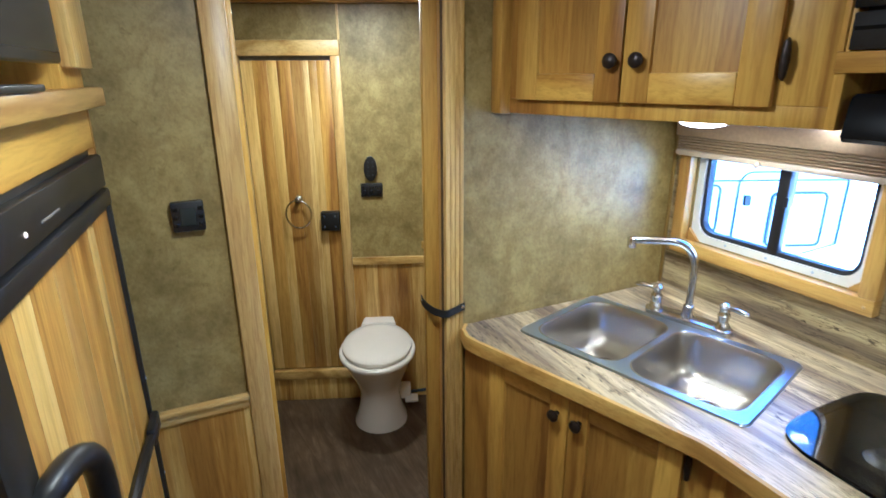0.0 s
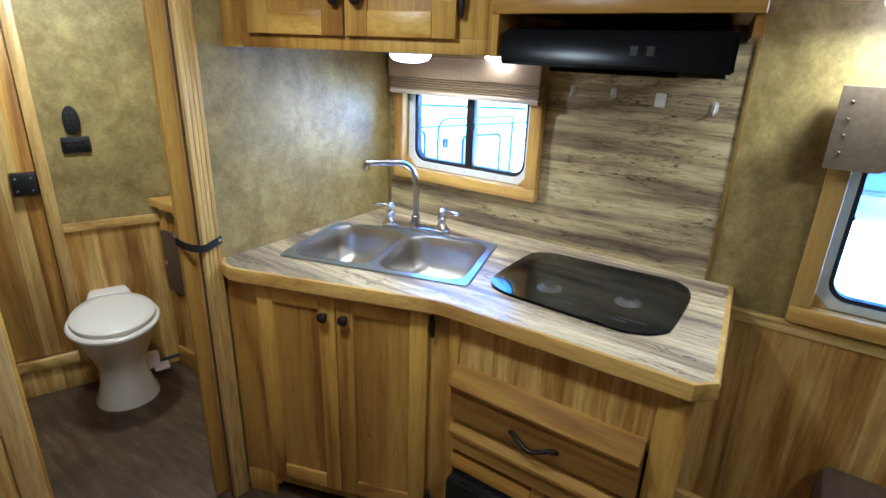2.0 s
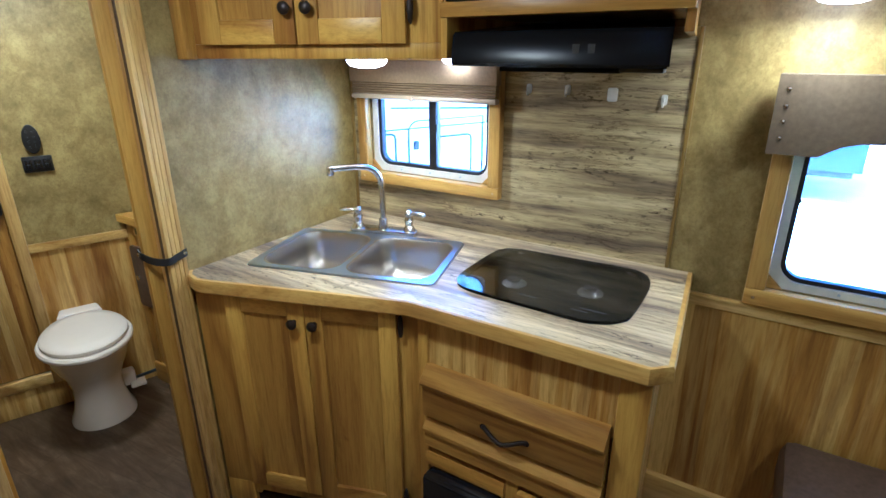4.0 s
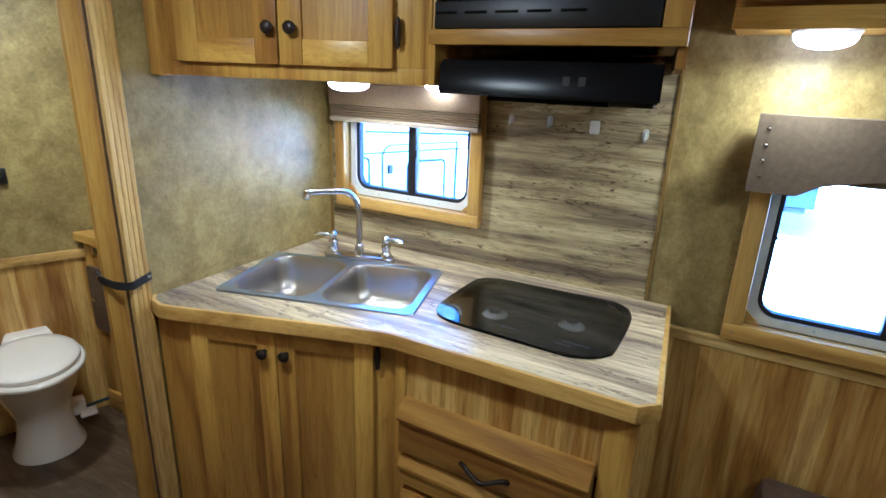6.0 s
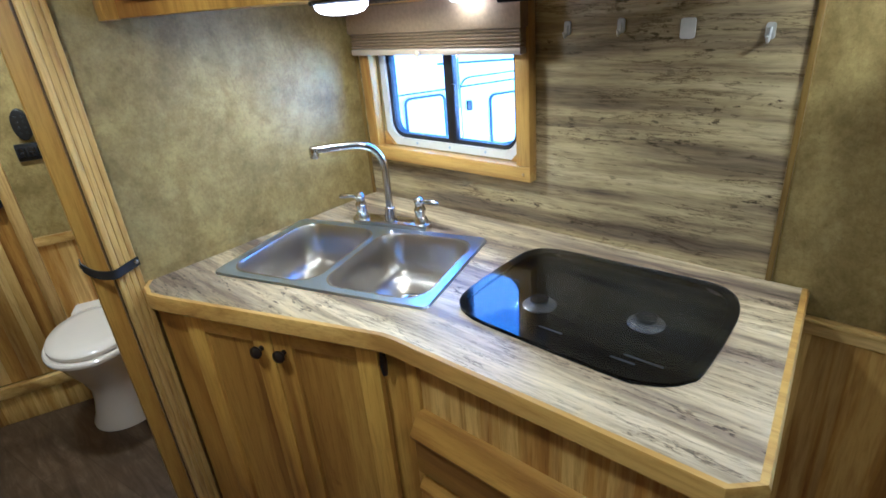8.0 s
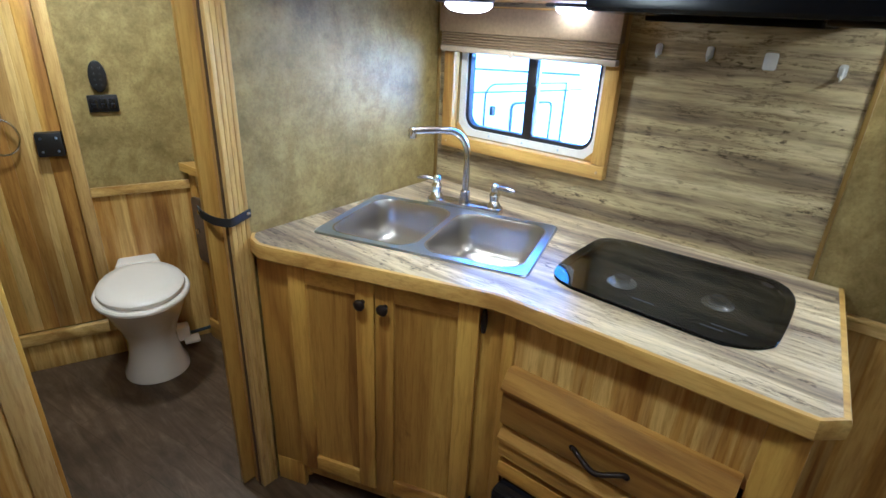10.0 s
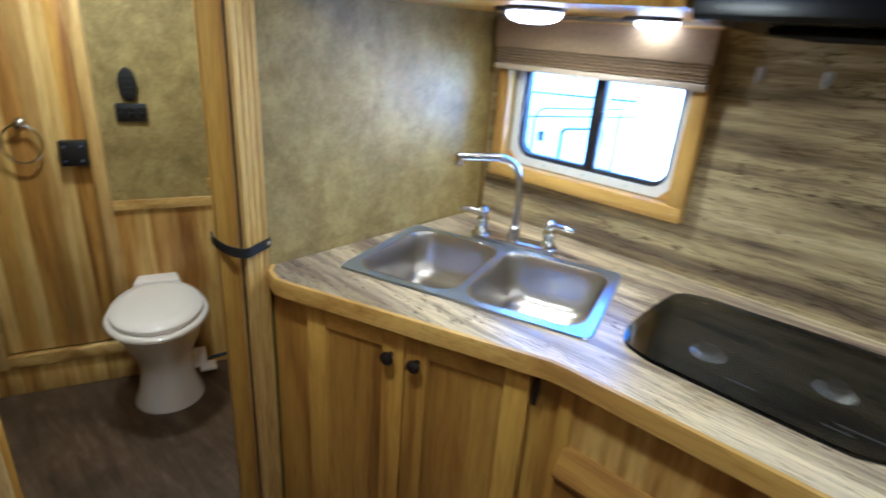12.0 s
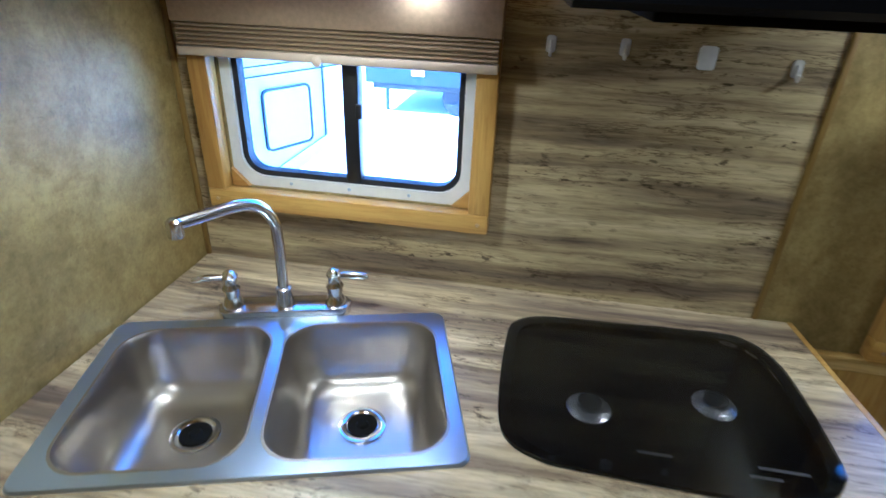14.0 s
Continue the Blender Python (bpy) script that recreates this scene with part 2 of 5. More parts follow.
WHITE = plain("white_panel", (0.72, 0.71, 0.67), 0.5, 0, 0.04, 6)
BLACK = plain("black_plastic", (0.011, 0.011, 0.012), 0.40, 0, 0.2, 90)
BLACK_GLOSS = plain("black_gloss", (0.012, 0.012, 0.014), 0.12, 0, 0.1, 60)
IRON = plain("dark_bronze", (0.035, 0.026, 0.022), 0.38, 0.6, 0.25, 120)
RUBBER = plain("black_rubber", (0.015, 0.015, 0.016), 0.6, 0, 0.15, 80)
# the window's blue reflection is painted into this steel's base colour
STEEL_WINDOW_BLUE = steel("brushed_steel_window_blue", 0.29, (0.15, 1, 1), (0.50, 0.60, 0.80))
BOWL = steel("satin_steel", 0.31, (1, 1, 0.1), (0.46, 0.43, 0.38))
CHROME = steel("chrome", 0.07)
ALU = plain("white_aluminium", (0.80, 0.81, 0.82), 0.35, 0.2, 0.05, 30)
PORCELAIN = plain("white_porcelain", (0.78, 0.715, 0.625), 0.12, 0, 0.02, 8)
BISQUE = plain("ivory_plastic", (0.78, 0.73, 0.64), 0.3, 0, 0.03, 10)
LEATHER = plain("brown_leather", (0.075, 0.048, 0.034), 0.42, 0, 0.3, 55)
SUEDE = plain("taupe_leather", (0.100, 0.074, 0.044), 0.5, 0, 0.2, 70)
SHADE = plain("taupe_pleated_cloth", (0.245, 0.172, 0.083), 0.8, 0, 0.12, 90)
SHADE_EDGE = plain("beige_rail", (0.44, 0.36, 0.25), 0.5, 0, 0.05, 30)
TRAY = plain("black_enamel", (0.008, 0.008, 0.009), 0.25, 0, 0.1, 60)
HOOD = plain("black_enamelled_steel", (0.006, 0.006, 0.007), 0.22, 0, 0.005, 60)
HOOD.node_tree.nodes["Principled BSDF"].inputs["Specular IOR Level"].default_value = 0.12
BURNER = plain("satin_aluminium", (0.72, 0.72, 0.71), 0.22, 0.9, 0.05, 80)
CAP = plain("dark_grey_enamel", (0.018, 0.018, 0.019), 0.45, 0.0, 0.1, 60)
INK = plain("grey_print", (0.026, 0.026, 0.026), 0.4, 0, 0.1, 60)
GREY = plain("grey_plastic", (0.22, 0.21, 0.20), 0.4, 0, 0.1, 60)
PLASTER = plain("cloudy_plastic", (0.86, 0.85, 0.80), 0.3, 0, 0.1, 60)
PLASTER.node_tree.nodes["Principled BSDF"].inputs["Transmission Weight"].default_value = 0.45
NICKEL = steel("brushed_nickel", 0.20, (1, 1, 0.2), (0.62, 0.60, 0.57))
YEL_H = wood("yellow_pine_level", "y", (0.61, 0.415, 0.080), (0.53, 0.338, 0.054), (0.34, 0.190, 0.026))
YEL_V = wood("yellow_pine_upright", "z", (0.61, 0.415, 0.080), (0.53, 0.338, 0.054), (0.34, 0.190, 0.026))
GOLD = wood("olive_gold_strip", "z", (0.27, 0.190, 0.036), (0.22, 0.148, 0.026), (0.15, 0.095, 0.016))
MATT = plain("matt_black", (0.006, 0.006, 0.006), 0.8, 0, 0.1, 60)
MATT.node_tree.nodes["Principled BSDF"].inputs["Specular IOR Level"].default_value = 0.1
# the blue cast of the daylight is put into the pane's tint
GLASS = glass("window_glass_daylight_tint", (0.70, 0.88, 1.0))
SMOKED = glass("smoked_glass", (0.33, 0.33, 0.34), 0.015, 1.33)
LENS = glow("lit_lens", (1.0, 0.80, 0.55), 1.4)
LED = glow("amber_led", (1.0, 0.6, 0.25), 0.12)
SCREEN = plain("dark_display", (0.03, 0.035, 0.035), 0.15, 0, 0.05, 30)
BODY_WHITE = plain("white_gelcoat", (0.82, 0.84, 0.86), 0.25, 0, 0.03, 3)
BODY_BLUE = plain("dark_blue_gelcoat", (0.012, 0.020, 0.040), 0.35, 0, 0.1, 4)
STRIPE = plain("blue_grey_stripe", (0.024, 0.037, 0.05), 0.4, 0, 0.05, 5)
CONCRETE = plain("pale_concrete", (0.74, 0.74, 0.72), 0.85, 0, 0.10, 2)
AMBER = plain("amber_lens", (0.75, 0.33, 0.06), 0.25, 0, 0.05, 40)
BRASS = plain("brass_screw", (0.60, 0.45, 0.24), 0.35, 0.8, 0.1, 50)

# ---- mesh helpers ----


def box(bm, x0, x1, y0, y1, z0, z1, bevel=0.0, m=None):
    made = bmesh.ops.create_cube(bm, size=1.0)["verts"]
    for v in made:
        v.co = Vector((x0 + (v.co.x + 0.5) * (x1 - x0), y0 + (v.co.y + 0.5) * (y1 - y0), z0 + (v.co.z + 0.5) * (z1 - z0)))
        if m is not None:
            v.co = m @ v.co
    if bevel:
        es = list({e for v in made for e in v.link_edges})
        bmesh.ops.bevel(bm, geom=es, offset=bevel, segments=2, affect="EDGES", profile=0.5)
    return bm


def prism(bm, pts, z0, z1, m=None, bevel=0.0):
    """An upright prism over a ground outline given anticlockwise."""
    lo = [bm.verts.new((x, y, z0)) for x, y in pts]
    hi = [bm.verts.new((x, y, z1)) for x, y in pts]
    n = len(pts)
    bm.faces.new(lo[::-1])
    cap = bm.faces.new(hi)
    for i in range(n):
        bm.faces.new((lo[i], lo[(i + 1) % n], hi[(i + 1) % n], hi[i]))
    if bevel:
        bmesh.ops.bevel(bm, geom=list(cap.edges), offset=bevel, segments=3, affect="EDGES", profile=0.5)
    if m is not None:
        for v in bm.verts:
            v.co = m @ v.co
    return bm


def rounded(w, h, r, steps=6, cx=0.0, cy=0.0):
    """A rounded rectangle's outline, anticlockwise; r: one radius or four (from the right top on, anticlockwise)."""
    rs = r if isinstance(r, tuple) else (r,) * 4
    out = []
    for k, (sx, sy) in enumerate(((1, 1), (-1, 1), (-1, -1), (1, -1))):
        q = rs[k]
        for i in range(steps + 1):
            a = math.pi / 2 * (k + i / steps)
            out.append((cx + sx * (w / 2 - q) + q * math.cos(a), cy + sy * (h / 2 - q) + q * math.sin(a)))
    return out


def ring(bm, outer, inner, z0, z1, m=None):
    """A flat frame between two outlines of equal count."""
    n = len(outer)
    v = [[bm.verts.new((x, y, z)) for x, y in o] for o, z in ((outer, z0), (outer, z1), (inner, z1), (inner, z0))]
    for i in range(n):
        j = (i + 1) % n
        for a in range(4):
            b = (a + 1) % 4
            bm.faces.new((v[a][i], v[a][j], v[b][j], v[b][i]))
    if m is not None:
        for vs in v:
            for q in vs:
                q.co = m @ q.co
    return bm


def lathe(bm, profile, m=None, seg=24):
    """A body turned about z from (radius, height) rows."""
    rows = []
    for r, z in profile:
        rows.append([bm.verts.new((max(r, 1e-4) * math.cos(2 * math.pi * i / seg), max(r, 1e-4) * math.sin(2 * math.pi * i / seg), z)) for i in range(seg)])
    for a, b in zip(rows, rows[1:]):
        for i in range(seg):
            j = (i + 1) % seg
            bm.faces.new((a[i], a[j], b[j], b[i]))
    bm.faces.new(rows[0][::-1])
    bm.faces.new(rows[-1])
    if m is not None:
        for row in rows:
            for v in row:
                v.co = m @ v.co
    return bm


def loft(bm, rows):
    """Skin over closed outlines of equal count, capped."""
    vs = [[bm.verts.new(p) for p in r] for r in rows]
    n = len(rows[0])
    for a, b in zip(vs, vs[1:]):
        for i in range(n):
            j = (i + 1) % n
            bm.faces.new((a[i], a[j], b[j], b[i]))
    bm.faces.new(vs[0][::-1])
    bm.faces.new(vs[-1])
    return bm


def tube(bm, path, radii, seg=12):
    """A round bar along points."""
    pts = [Vector(p) for p in path]
    if not isinstance(radii, (list, tuple)):
        radii = [radii] * len(pts)
    rows = []
    side = None
    for i, p in enumerate(pts):
        d = (pts[min(i + 1, len(pts) - 1)] - pts[max(i - 1, 0)]).normalized()
        if side is None:
            side = d.orthogonal().normalized()
        side = (side - d * side.dot(d)).normalized()
        up = d.cross(side)
        rows.append([p + radii[i] * (math.cos(2 * math.pi * k / seg) * side + math.sin(2 * math.pi * k / seg) * up) for k in range(seg)])
    return loft(bm, rows)


def smooth_path(pts, n=8):
    """Points along a soft curve through the given ones."""
    p = [Vector(q) for q in pts]
    p = [2 * p[0] - p[1]] + p + [2 * p[-1] - p[-2]]
    out = []
    for i in range(1, len(p) - 2):
        for k in range(n):
            s = k / n
            out.append(0.5 * (2 * p[i] + (p[i + 1] - p[i - 1]) * s + (2 * p[i - 1] - 5 * p[i] + 4 * p[i + 1] - p[i + 2]) * s * s + (3 * p[i] - p[i - 1] - 3 * p[i + 1] + p[i + 2]) * s ** 3))
    return out + [p[-2]]


def finish(bm, soft):
    bmesh.ops.recalc_face_normals(bm, faces=bm.faces)
    me = bpy.data.meshes.new("mesh")
    bm.to_mesh(me)
    bm.free()
    if soft:
        me.polygons.foreach_set("use_smooth", [True] * len(me.polygons))
        me.set_sharp_from_angle(angle=radians(38))
    return me


def mesh_thing(name, bm, material, label="", category="", group="", kind="", soft=True):
    ob = new(name, finish(bm, soft))
    ob.data.name = name
    ob.data.materials.append(material)
    return tagged(ob, label, category, group, kind)


def thing(name, at, label, category, group="", kind=""):
    ob = new(name)
    ob.empty_display_size = 0.05
    ob.location = at
    return tagged(ob, label, category, group, kind)


def part(name, bm, material, parent, label="", soft=True):
    ob = new(name, finish(bm, soft))
    ob.data.name = name
    ob.data.materials.append(material)
    ob.parent = parent
    if parent.type == "EMPTY":
        at = parent.location + (parent.parent.location if parent.parent else Vector())
        ob.matrix_parent_inverse = Matrix.Translation(-at)
    return tagged(ob, label)


def B():
    return bmesh.new()


def along(a, b):
    """A frame at a with x towards b (level), y into the left of it, z up."""
    d = Vector((b[0] - a[0], b[1] - a[1], 0)).normalized()
    m = Matrix.Identity(4)
    m.col[0] = (*d, 0)
    m.col[1] = (-d.y, d.x, 0, 0)
    m.col[3] = (a[0], a[1], 0, 1)
    return m


# ---- structure ----
WEST, SOUTH, NORTH = -2.32, -3.4, 1.75
bm = B()
box(bm, WEST - 0.06, 0.06, SOUTH - 0.06, NORTH + 0.06, -0.06, 0.0)
mesh_thing("floor", bm, FLOOR, "dark brown wood-look vinyl plank floor", "floor", kind="structure")
bm = B()
box(bm, WEST - 0.06, 0.06, SOUTH - 0.06, NORTH + 0.06, CEIL, CEIL + 0.05)
mesh_thing("ceiling", bm, WHITE, "plain off-white panelled trailer ceiling", "ceiling", kind="structure")

W1 = (-0.636, -0.095, 1.085, 1.47)   # opening of the kitchen window: y0, y1, z0, z1
W2 = (-2.22, -1.528, 0.898, 1.40)    # opening of the side window


def wall_with_holes(name, y0, y1, holes, material, label):
    """The window wall, built as blocks round its openings."""
    bm = B()
    edges = sorted({y0, y1, *[h[0] for h in holes], *[h[1] for h in holes]})
    for a, b in zip(edges, edges[1:]):
        hole = [h for h in holes if h[0] <= a and b <= h[1]]
        if hole:
            box(bm, 0, 0.06, a, b, 0, hole[0][2])
            box(bm, 0, 0.06, a, b, hole[0][3], CEIL)
        else:
            box(bm, 0, 0.06, a, b, 0, CEIL)
    bmesh.ops.remove_doubles(bm, verts=bm.verts, dist=1e-5)
    return mesh_thing(name, bm, material, label, "wall", kind="structure", soft=False)


wall_with_holes("wall_east", SOUTH, NORTH, [W2, W1], PAPER, "olive mottled vinyl-papered trailer side wall with two windows")
bm = B()
box(bm, WEST - 0.06, WEST, SOUTH, NORTH, 0, CEIL)
mesh_thing("wall_west", bm, PAPER, "olive mottled vinyl-papered far side wall", "wall", kind="structure")
bm = B()
box(bm, WEST, 0, SOUTH - 0.06, SOUTH, 0, CEIL)
mesh_thing("wall_south", bm, PAPER, "olive mottled vinyl-papered end wall", "wall", kind="structure")
# unseen wall, added to block daylight from leaking round the bulkhead door
bm = B()
box(bm, WEST, 0, NORTH, NORTH + 0.06, 0, CEIL)
mesh_thing("light_block_north", bm, PAPER, "unseen wall added to keep daylight out behind the bulkhead", "wall", kind="structure")
PT = 0.075
bm = B()
box(bm, WEST, -1.435, 0, PT, 0, CEIL)
mesh_thing("wall_partition_1", bm, PAPER, "olive mottled partition wall beside the bathroom opening", "wall", kind="structure")
bm = B()
box(bm, -0.823, 0, 0, 0.028, 0, CEIL)
box(bm, -0.823, 0, 0.050, PT, 0, CEIL)
box(bm, -0.3, 0, 0.028, 0.050, 0, CEIL)
mesh_thing("wall_partition_2", bm, PAPER, "olive mottled partition wall with a pocket for the sliding door", "wall", kind="structure")
bm = B()
box(bm, -1.435, -0.823, 0, PT, 1.91, CEIL)
mesh_thing("door_header", bm, PAPER, "olive papered header over the bathroom opening", "wall", kind="structure")

# the bathroom's slanted bulkhead
BACK = along((-1.95, 1.565), (0.0, 0.778))     # x runs along the wall to the right, y is behind it


def back_s(x):
    """Distance along the bulkhead for a plan x."""
    return (x + 1.95) / BACK.col[0].x


bm = B()
DS0, DS1 = 0.764, 1.160
box(bm, -0.45, DS0, 0, 0.06, 0, CEIL, 0, BACK)
box(bm, DS1, 2.09, 0, 0.06, 0, CEIL, 0, BACK)
box(bm, DS0, DS1, 0, 0.06, 1.72, CEIL, 0, BACK)
box(bm, DS0, DS1, 0, 0.06, 0, 0.165, 0, BACK)
mesh_thing("wall_bulkhead", bm, PAPER, "slanted olive papered bulkhead behind the toilet", "wall", kind="structure", soft=False)
bm = B()
for a, b in ((-0.45, DS0 - 0.04), (DS1 + 0.042, 2.09)):
    box(bm, a, b, -0.006, 0, 0.0, 0.744, 0, BACK)
mesh_thing("wainscot_bath", bm, HICK, "hickory board wainscot of the bathroom", "wainscot", kind="structure", soft=False)
bm = B()
for a, b in ((-0.45, DS0 - 0.04), (DS1 + 0.042, 2.09)):
    box(bm, a, b, -0.018, 0, 0.744, 0.782, 0.004, BACK)
mesh_thing("trim_bath_cap", bm, PALE_X, "pale wood cap rail on the bathroom wainscot", "trim", kind="structure")
bm = B()
box(bm, -0.45, 2.09, -0.05, 0, CEIL - 0.058, CEIL, 0.006, BACK)
mesh_thing("trim_bath_crown", bm, OAK_X, "honey wood crown strip under the bathroom ceiling", "trim", kind="structure")
bm = B()
box(bm, DS1 + 0.034, DS1 + 0.044, -0.004, 0, 1.77, 1.912, 0, BACK)
mesh_thing("trim_bath_seam", bm, PALE_V, "thin wall seam strip above the door", "trim", kind="structure")

# wainscot, cap and skirting of the kitchen
bm = B()
box(bm, -0.006, 0, SOUTH, -1.274, 0, 0.80)
mesh_thing("wainscot_east", bm, HICK, "hickory board wainscot under the side window", "wainscot", kind="structure", soft=False)
bm = B()
box(bm, -0.014, 0, SOUTH, -1.274, 0.80, 0.835, 0.004)
box(bm, -0.020, 0, SOUTH, -1.274, 0.828, 0.840, 0.003)
mesh_thing("trim_east_cap", bm, PALE_H, "pale honey wood cap rail on the wainscot", "trim", kind="structure")
bm = B()
box(bm, -0.03, 0, SOUTH, -1.24, 0.0, 0.126, 0.006)
mesh_thing("baseboard", bm, PALE_H, "pale wood skirting board", "baseboard", kind="structure")
bm = B()
box(bm, WEST, -1.44, -0.006, 0, 0, 0.806)
mesh_thing("wainscot_partition", bm, HICK, "hickory board wainscot beside the bathroom opening", "wainscot", kind="structure", soft=False)
bm = B()
box(bm, WEST, -1.44, -0.014, 0, 0.806, 0.841, 0.004)
box(bm, WEST, -1.44, -0.022, 0, 0.833, 0.845, 0.003)
mesh_thing("trim_partition_cap", bm, PALE_X, "pale wood cap rail on the wainscot", "trim", kind="structure")

# casings of the bathroom opening
bm = B()
box(bm, -1.440, -1.385, -0.018, PT + 0.018, 0, CEIL, 0.005)
mesh_thing("door_casing_1", bm, PALE_V, "pale grained wood casing of the bathroom opening", "casing", kind="structure")
bm = B()
box(bm, -1.385, -1.372, 0.005, PT, 0, CEIL, 0.002)
mesh_thing("door_jamb", bm, OAK_V, "honey wood jamb inside the casing", "jamb", kind="structure")
bm = B()
for k in range(4):
    box(bm, -0.880 + 0.0141 * k, -0.8668 + 0.0141 * k, -0.022, 0.028, 0, CEIL, 0.0025)
box(bm, -0.878, -0.826, -0.0195, 0.0275, 0.001, CEIL - 0.001)
mesh_thing("door_casing_2", bm, PALE_V, "ribbed pale wood casing of the sliding-door pocket", "casing", kind="structure")
# solid dark strip that paints in the shade of the pocket's gap
bm = B()
box(bm, -0.8830, -0.8802, -0.006, 0.004, 0, CEIL)
mesh_thing("pocket_gap_shade", bm, LEATHER, "dark strip standing in for the shade of the door pocket's gap", "gap", kind="structure", soft=False)
bm = B()
box(bm, -0.880, -0.823, 0.050, PT + 0.015, 0, CEIL, 0.004)
mesh_thing("door_casing_3", bm, PALE_V, "pale wood casing on the bathroom side of the pocket", "casing", kind="structure")

# backsplash
bm = B()
T = -0.006
rect = lambda a, b, c, d: [(a, c), (b, c), (b, d), (a, d)]
ring(bm, rect(-1.252, -0.004, 0.9, 1.60), rect(-0.650, -0.078, 1.07, 1.48), T, 0, Matrix(((0, 0, 1, 0), (1, 0, 0, 0), (0, 1, 0, 0), (0, 0, 0, 1))))
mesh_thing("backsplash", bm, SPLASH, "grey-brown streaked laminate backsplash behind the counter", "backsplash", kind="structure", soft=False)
bm = B()
box(bm, -0.012, 0, -1.264, -1.252, 0.9, 1.60, 0.003)
mesh_thing("trim_splash_end", bm, GOLD, "slim honey wood strip at the backsplash end", "trim", kind="structure")
bm = B()
box(bm, -0.016, -0.006, -0.012, 0, 0.9, 1.52, 0.003)
mesh_thing("trim_corner", bm, GOLD, "slim honey wood strip in the counter corner", "trim", kind="structure")


# ---- windows ----
def window(name, hole, frame_w, frame_d, mullion, label, radius, glass_in):
    y0, y1, z0, z1 = hole
    top = thing(name, (0, (y0 + y1) / 2, z0), label, "window", kind="structure")
    f = frame_w
    x0 = -frame_d
    for nm, a, b, c, d, mat in (("frame_board", y0 - f, y1 + f, z0 - f, z0, YEL_H), ("frame_board", y0 - f, y0, z0, z1 + f, YEL_V),
                                ("frame_board", y1, y1 + f, z0, z1 + f, YEL_V), ("frame_board", y0, y1, z1, z1 + f, YEL_H)):
        bm = B()
        box(bm, x0, -0.006, a, b, c, d, 0.004)
        part(nm, bm, mat, top, "honey wood frame board")
    # aluminium reveal with rounded inner corners
    m = Matrix(((0, 0, 1, 0), (1, 0, 0, 0), (0, 1, 0, 0), (0, 0, 0, 1)))
    cy, cz, w, h = (y0 + y1) / 2, (z0 + z1) / 2, y1 - y0, z1 - z0
    g = glass_in
    bm = B()
    ring(bm, rounded(w - 0.001, h - 0.001, 0.004, 6, cy, cz), rounded(w - 2 * g, h - 2 * g, radius, 6, cy, cz), 0.004, 0.050, m)
    part("reveal", bm, ALU, top, "white aluminium window frame")
    bm = B()
    ring(bm, rounded(w - 2 * g + 0.002, h - 2 * g + 0.002, radius, 6, cy, cz), rounded(w - 2 * g - 0.024, h - 2 * g - 0.024, radius - 0.01, 6, cy, cz), 0.012, 0.040, m)
    part("gasket", bm, RUBBER, top, "black rubber gasket")
    for s in (y0 + 0.0005, y1 - 0.0405):
        bm = B()
        k = 1 if s < cy else -1
        tri = [(s, z0 + 0.001), (s + 0.04, z0 + 0.001), (s, z0 + 0.041)] if k == 1 else [(s, z0 + 0.001), (s + 0.04, z0 + 0.001), (s + 0.04, z0 + 0.041)]
        prism(bm, tri, -0.008, 0.003, m)
        part("corner_gusset", bm, YEL_H, top)
    if mullion is not None:
        bm = B()
        box(bm, 0.008, 0.044, mullion - 0.017, mullion + 0.017, z0 + g, z1 - g, 0.004)
        part("mullion", bm, BLACK, top, "black sliding-sash bar")
        bm = B()
        box(bm, 0.000, 0.010, mullion - 0.026, mullion - 0.012, z0 + 0.17, z0 + 0.20, 0.003)
        part("latch", bm, BLACK, top)
    cuts = [y0 + g] + ([mullion - 0.0175, mullion + 0.0175] if mullion is not None else []) + [y1 - g]
    for k in range(0, len(cuts), 2):
        bm = B()
        box(bm, 0.026, 0.030, cuts[k] + 0.004, cuts[k + 1] - 0.004, z0 + g, z1 - g)
        pane = part("pane", bm, GLASS, top, "glass pane with the daylight's blue put into its tint", soft=False)
        pane.visible_shadow = False
    n = 5
    for i in range(n):
        for z, on in ((z0 - f / 2, i in (0, n - 1)), ):
            if on:
                bm = B()
                lathe(bm, [(0.0045, 0), (0.004, 0.002), (0.001, 0.003)], Matrix.Translation((x0, y0 - f / 2 + (w + f) * i / (n - 1), z)) @ pose(0, 0, 0, 0, -90, 0), 10)
                part("screw", bm, BRASS, top)
    for i in range(3):
        bm = B()
        lathe(bm, [(0.004, 0), (0.0035, 0.002), (0.001, 0.003)], Matrix.Translation((0.004, y0 + w * (0.25 + 0.25 * i), z0 + g * 0.5)) @ pose(0, 0, 0, 0, -90, 0), 8)
        part("screw", bm, STEEL_WINDOW_BLUE, top)
    return top


window("window_1", W1, 0.043, 0.040, -0.375, "small sliding trailer window with a honey wood frame over the sink", 0.050, 0.024)
side_window = window("window_2", W2, 0.050, 0.040, -1.86, "wide sliding trailer window with a honey wood frame", 0.055, 0.024)

bm = B()
lathe(bm, [(0.007, 0), (0.007, 0.004), (0.004, 0.008), (0.001, 0.009)], pose(0.026, -1.562, 1.152, 0, -90, 0), 12)
part("pane_knob", bm, BLACK, side_window, "black knob on the pane")

# ---- kitchen: base units and counter ----
DA, DB = (-0.790, -0.100), (-0.585, -0.690)
FACE = along(DA, DB)      # x along the sink front, y towards the room is negative... set by the side below
# the left of the way from DA to DB is the wall side, so room side is -y in this frame


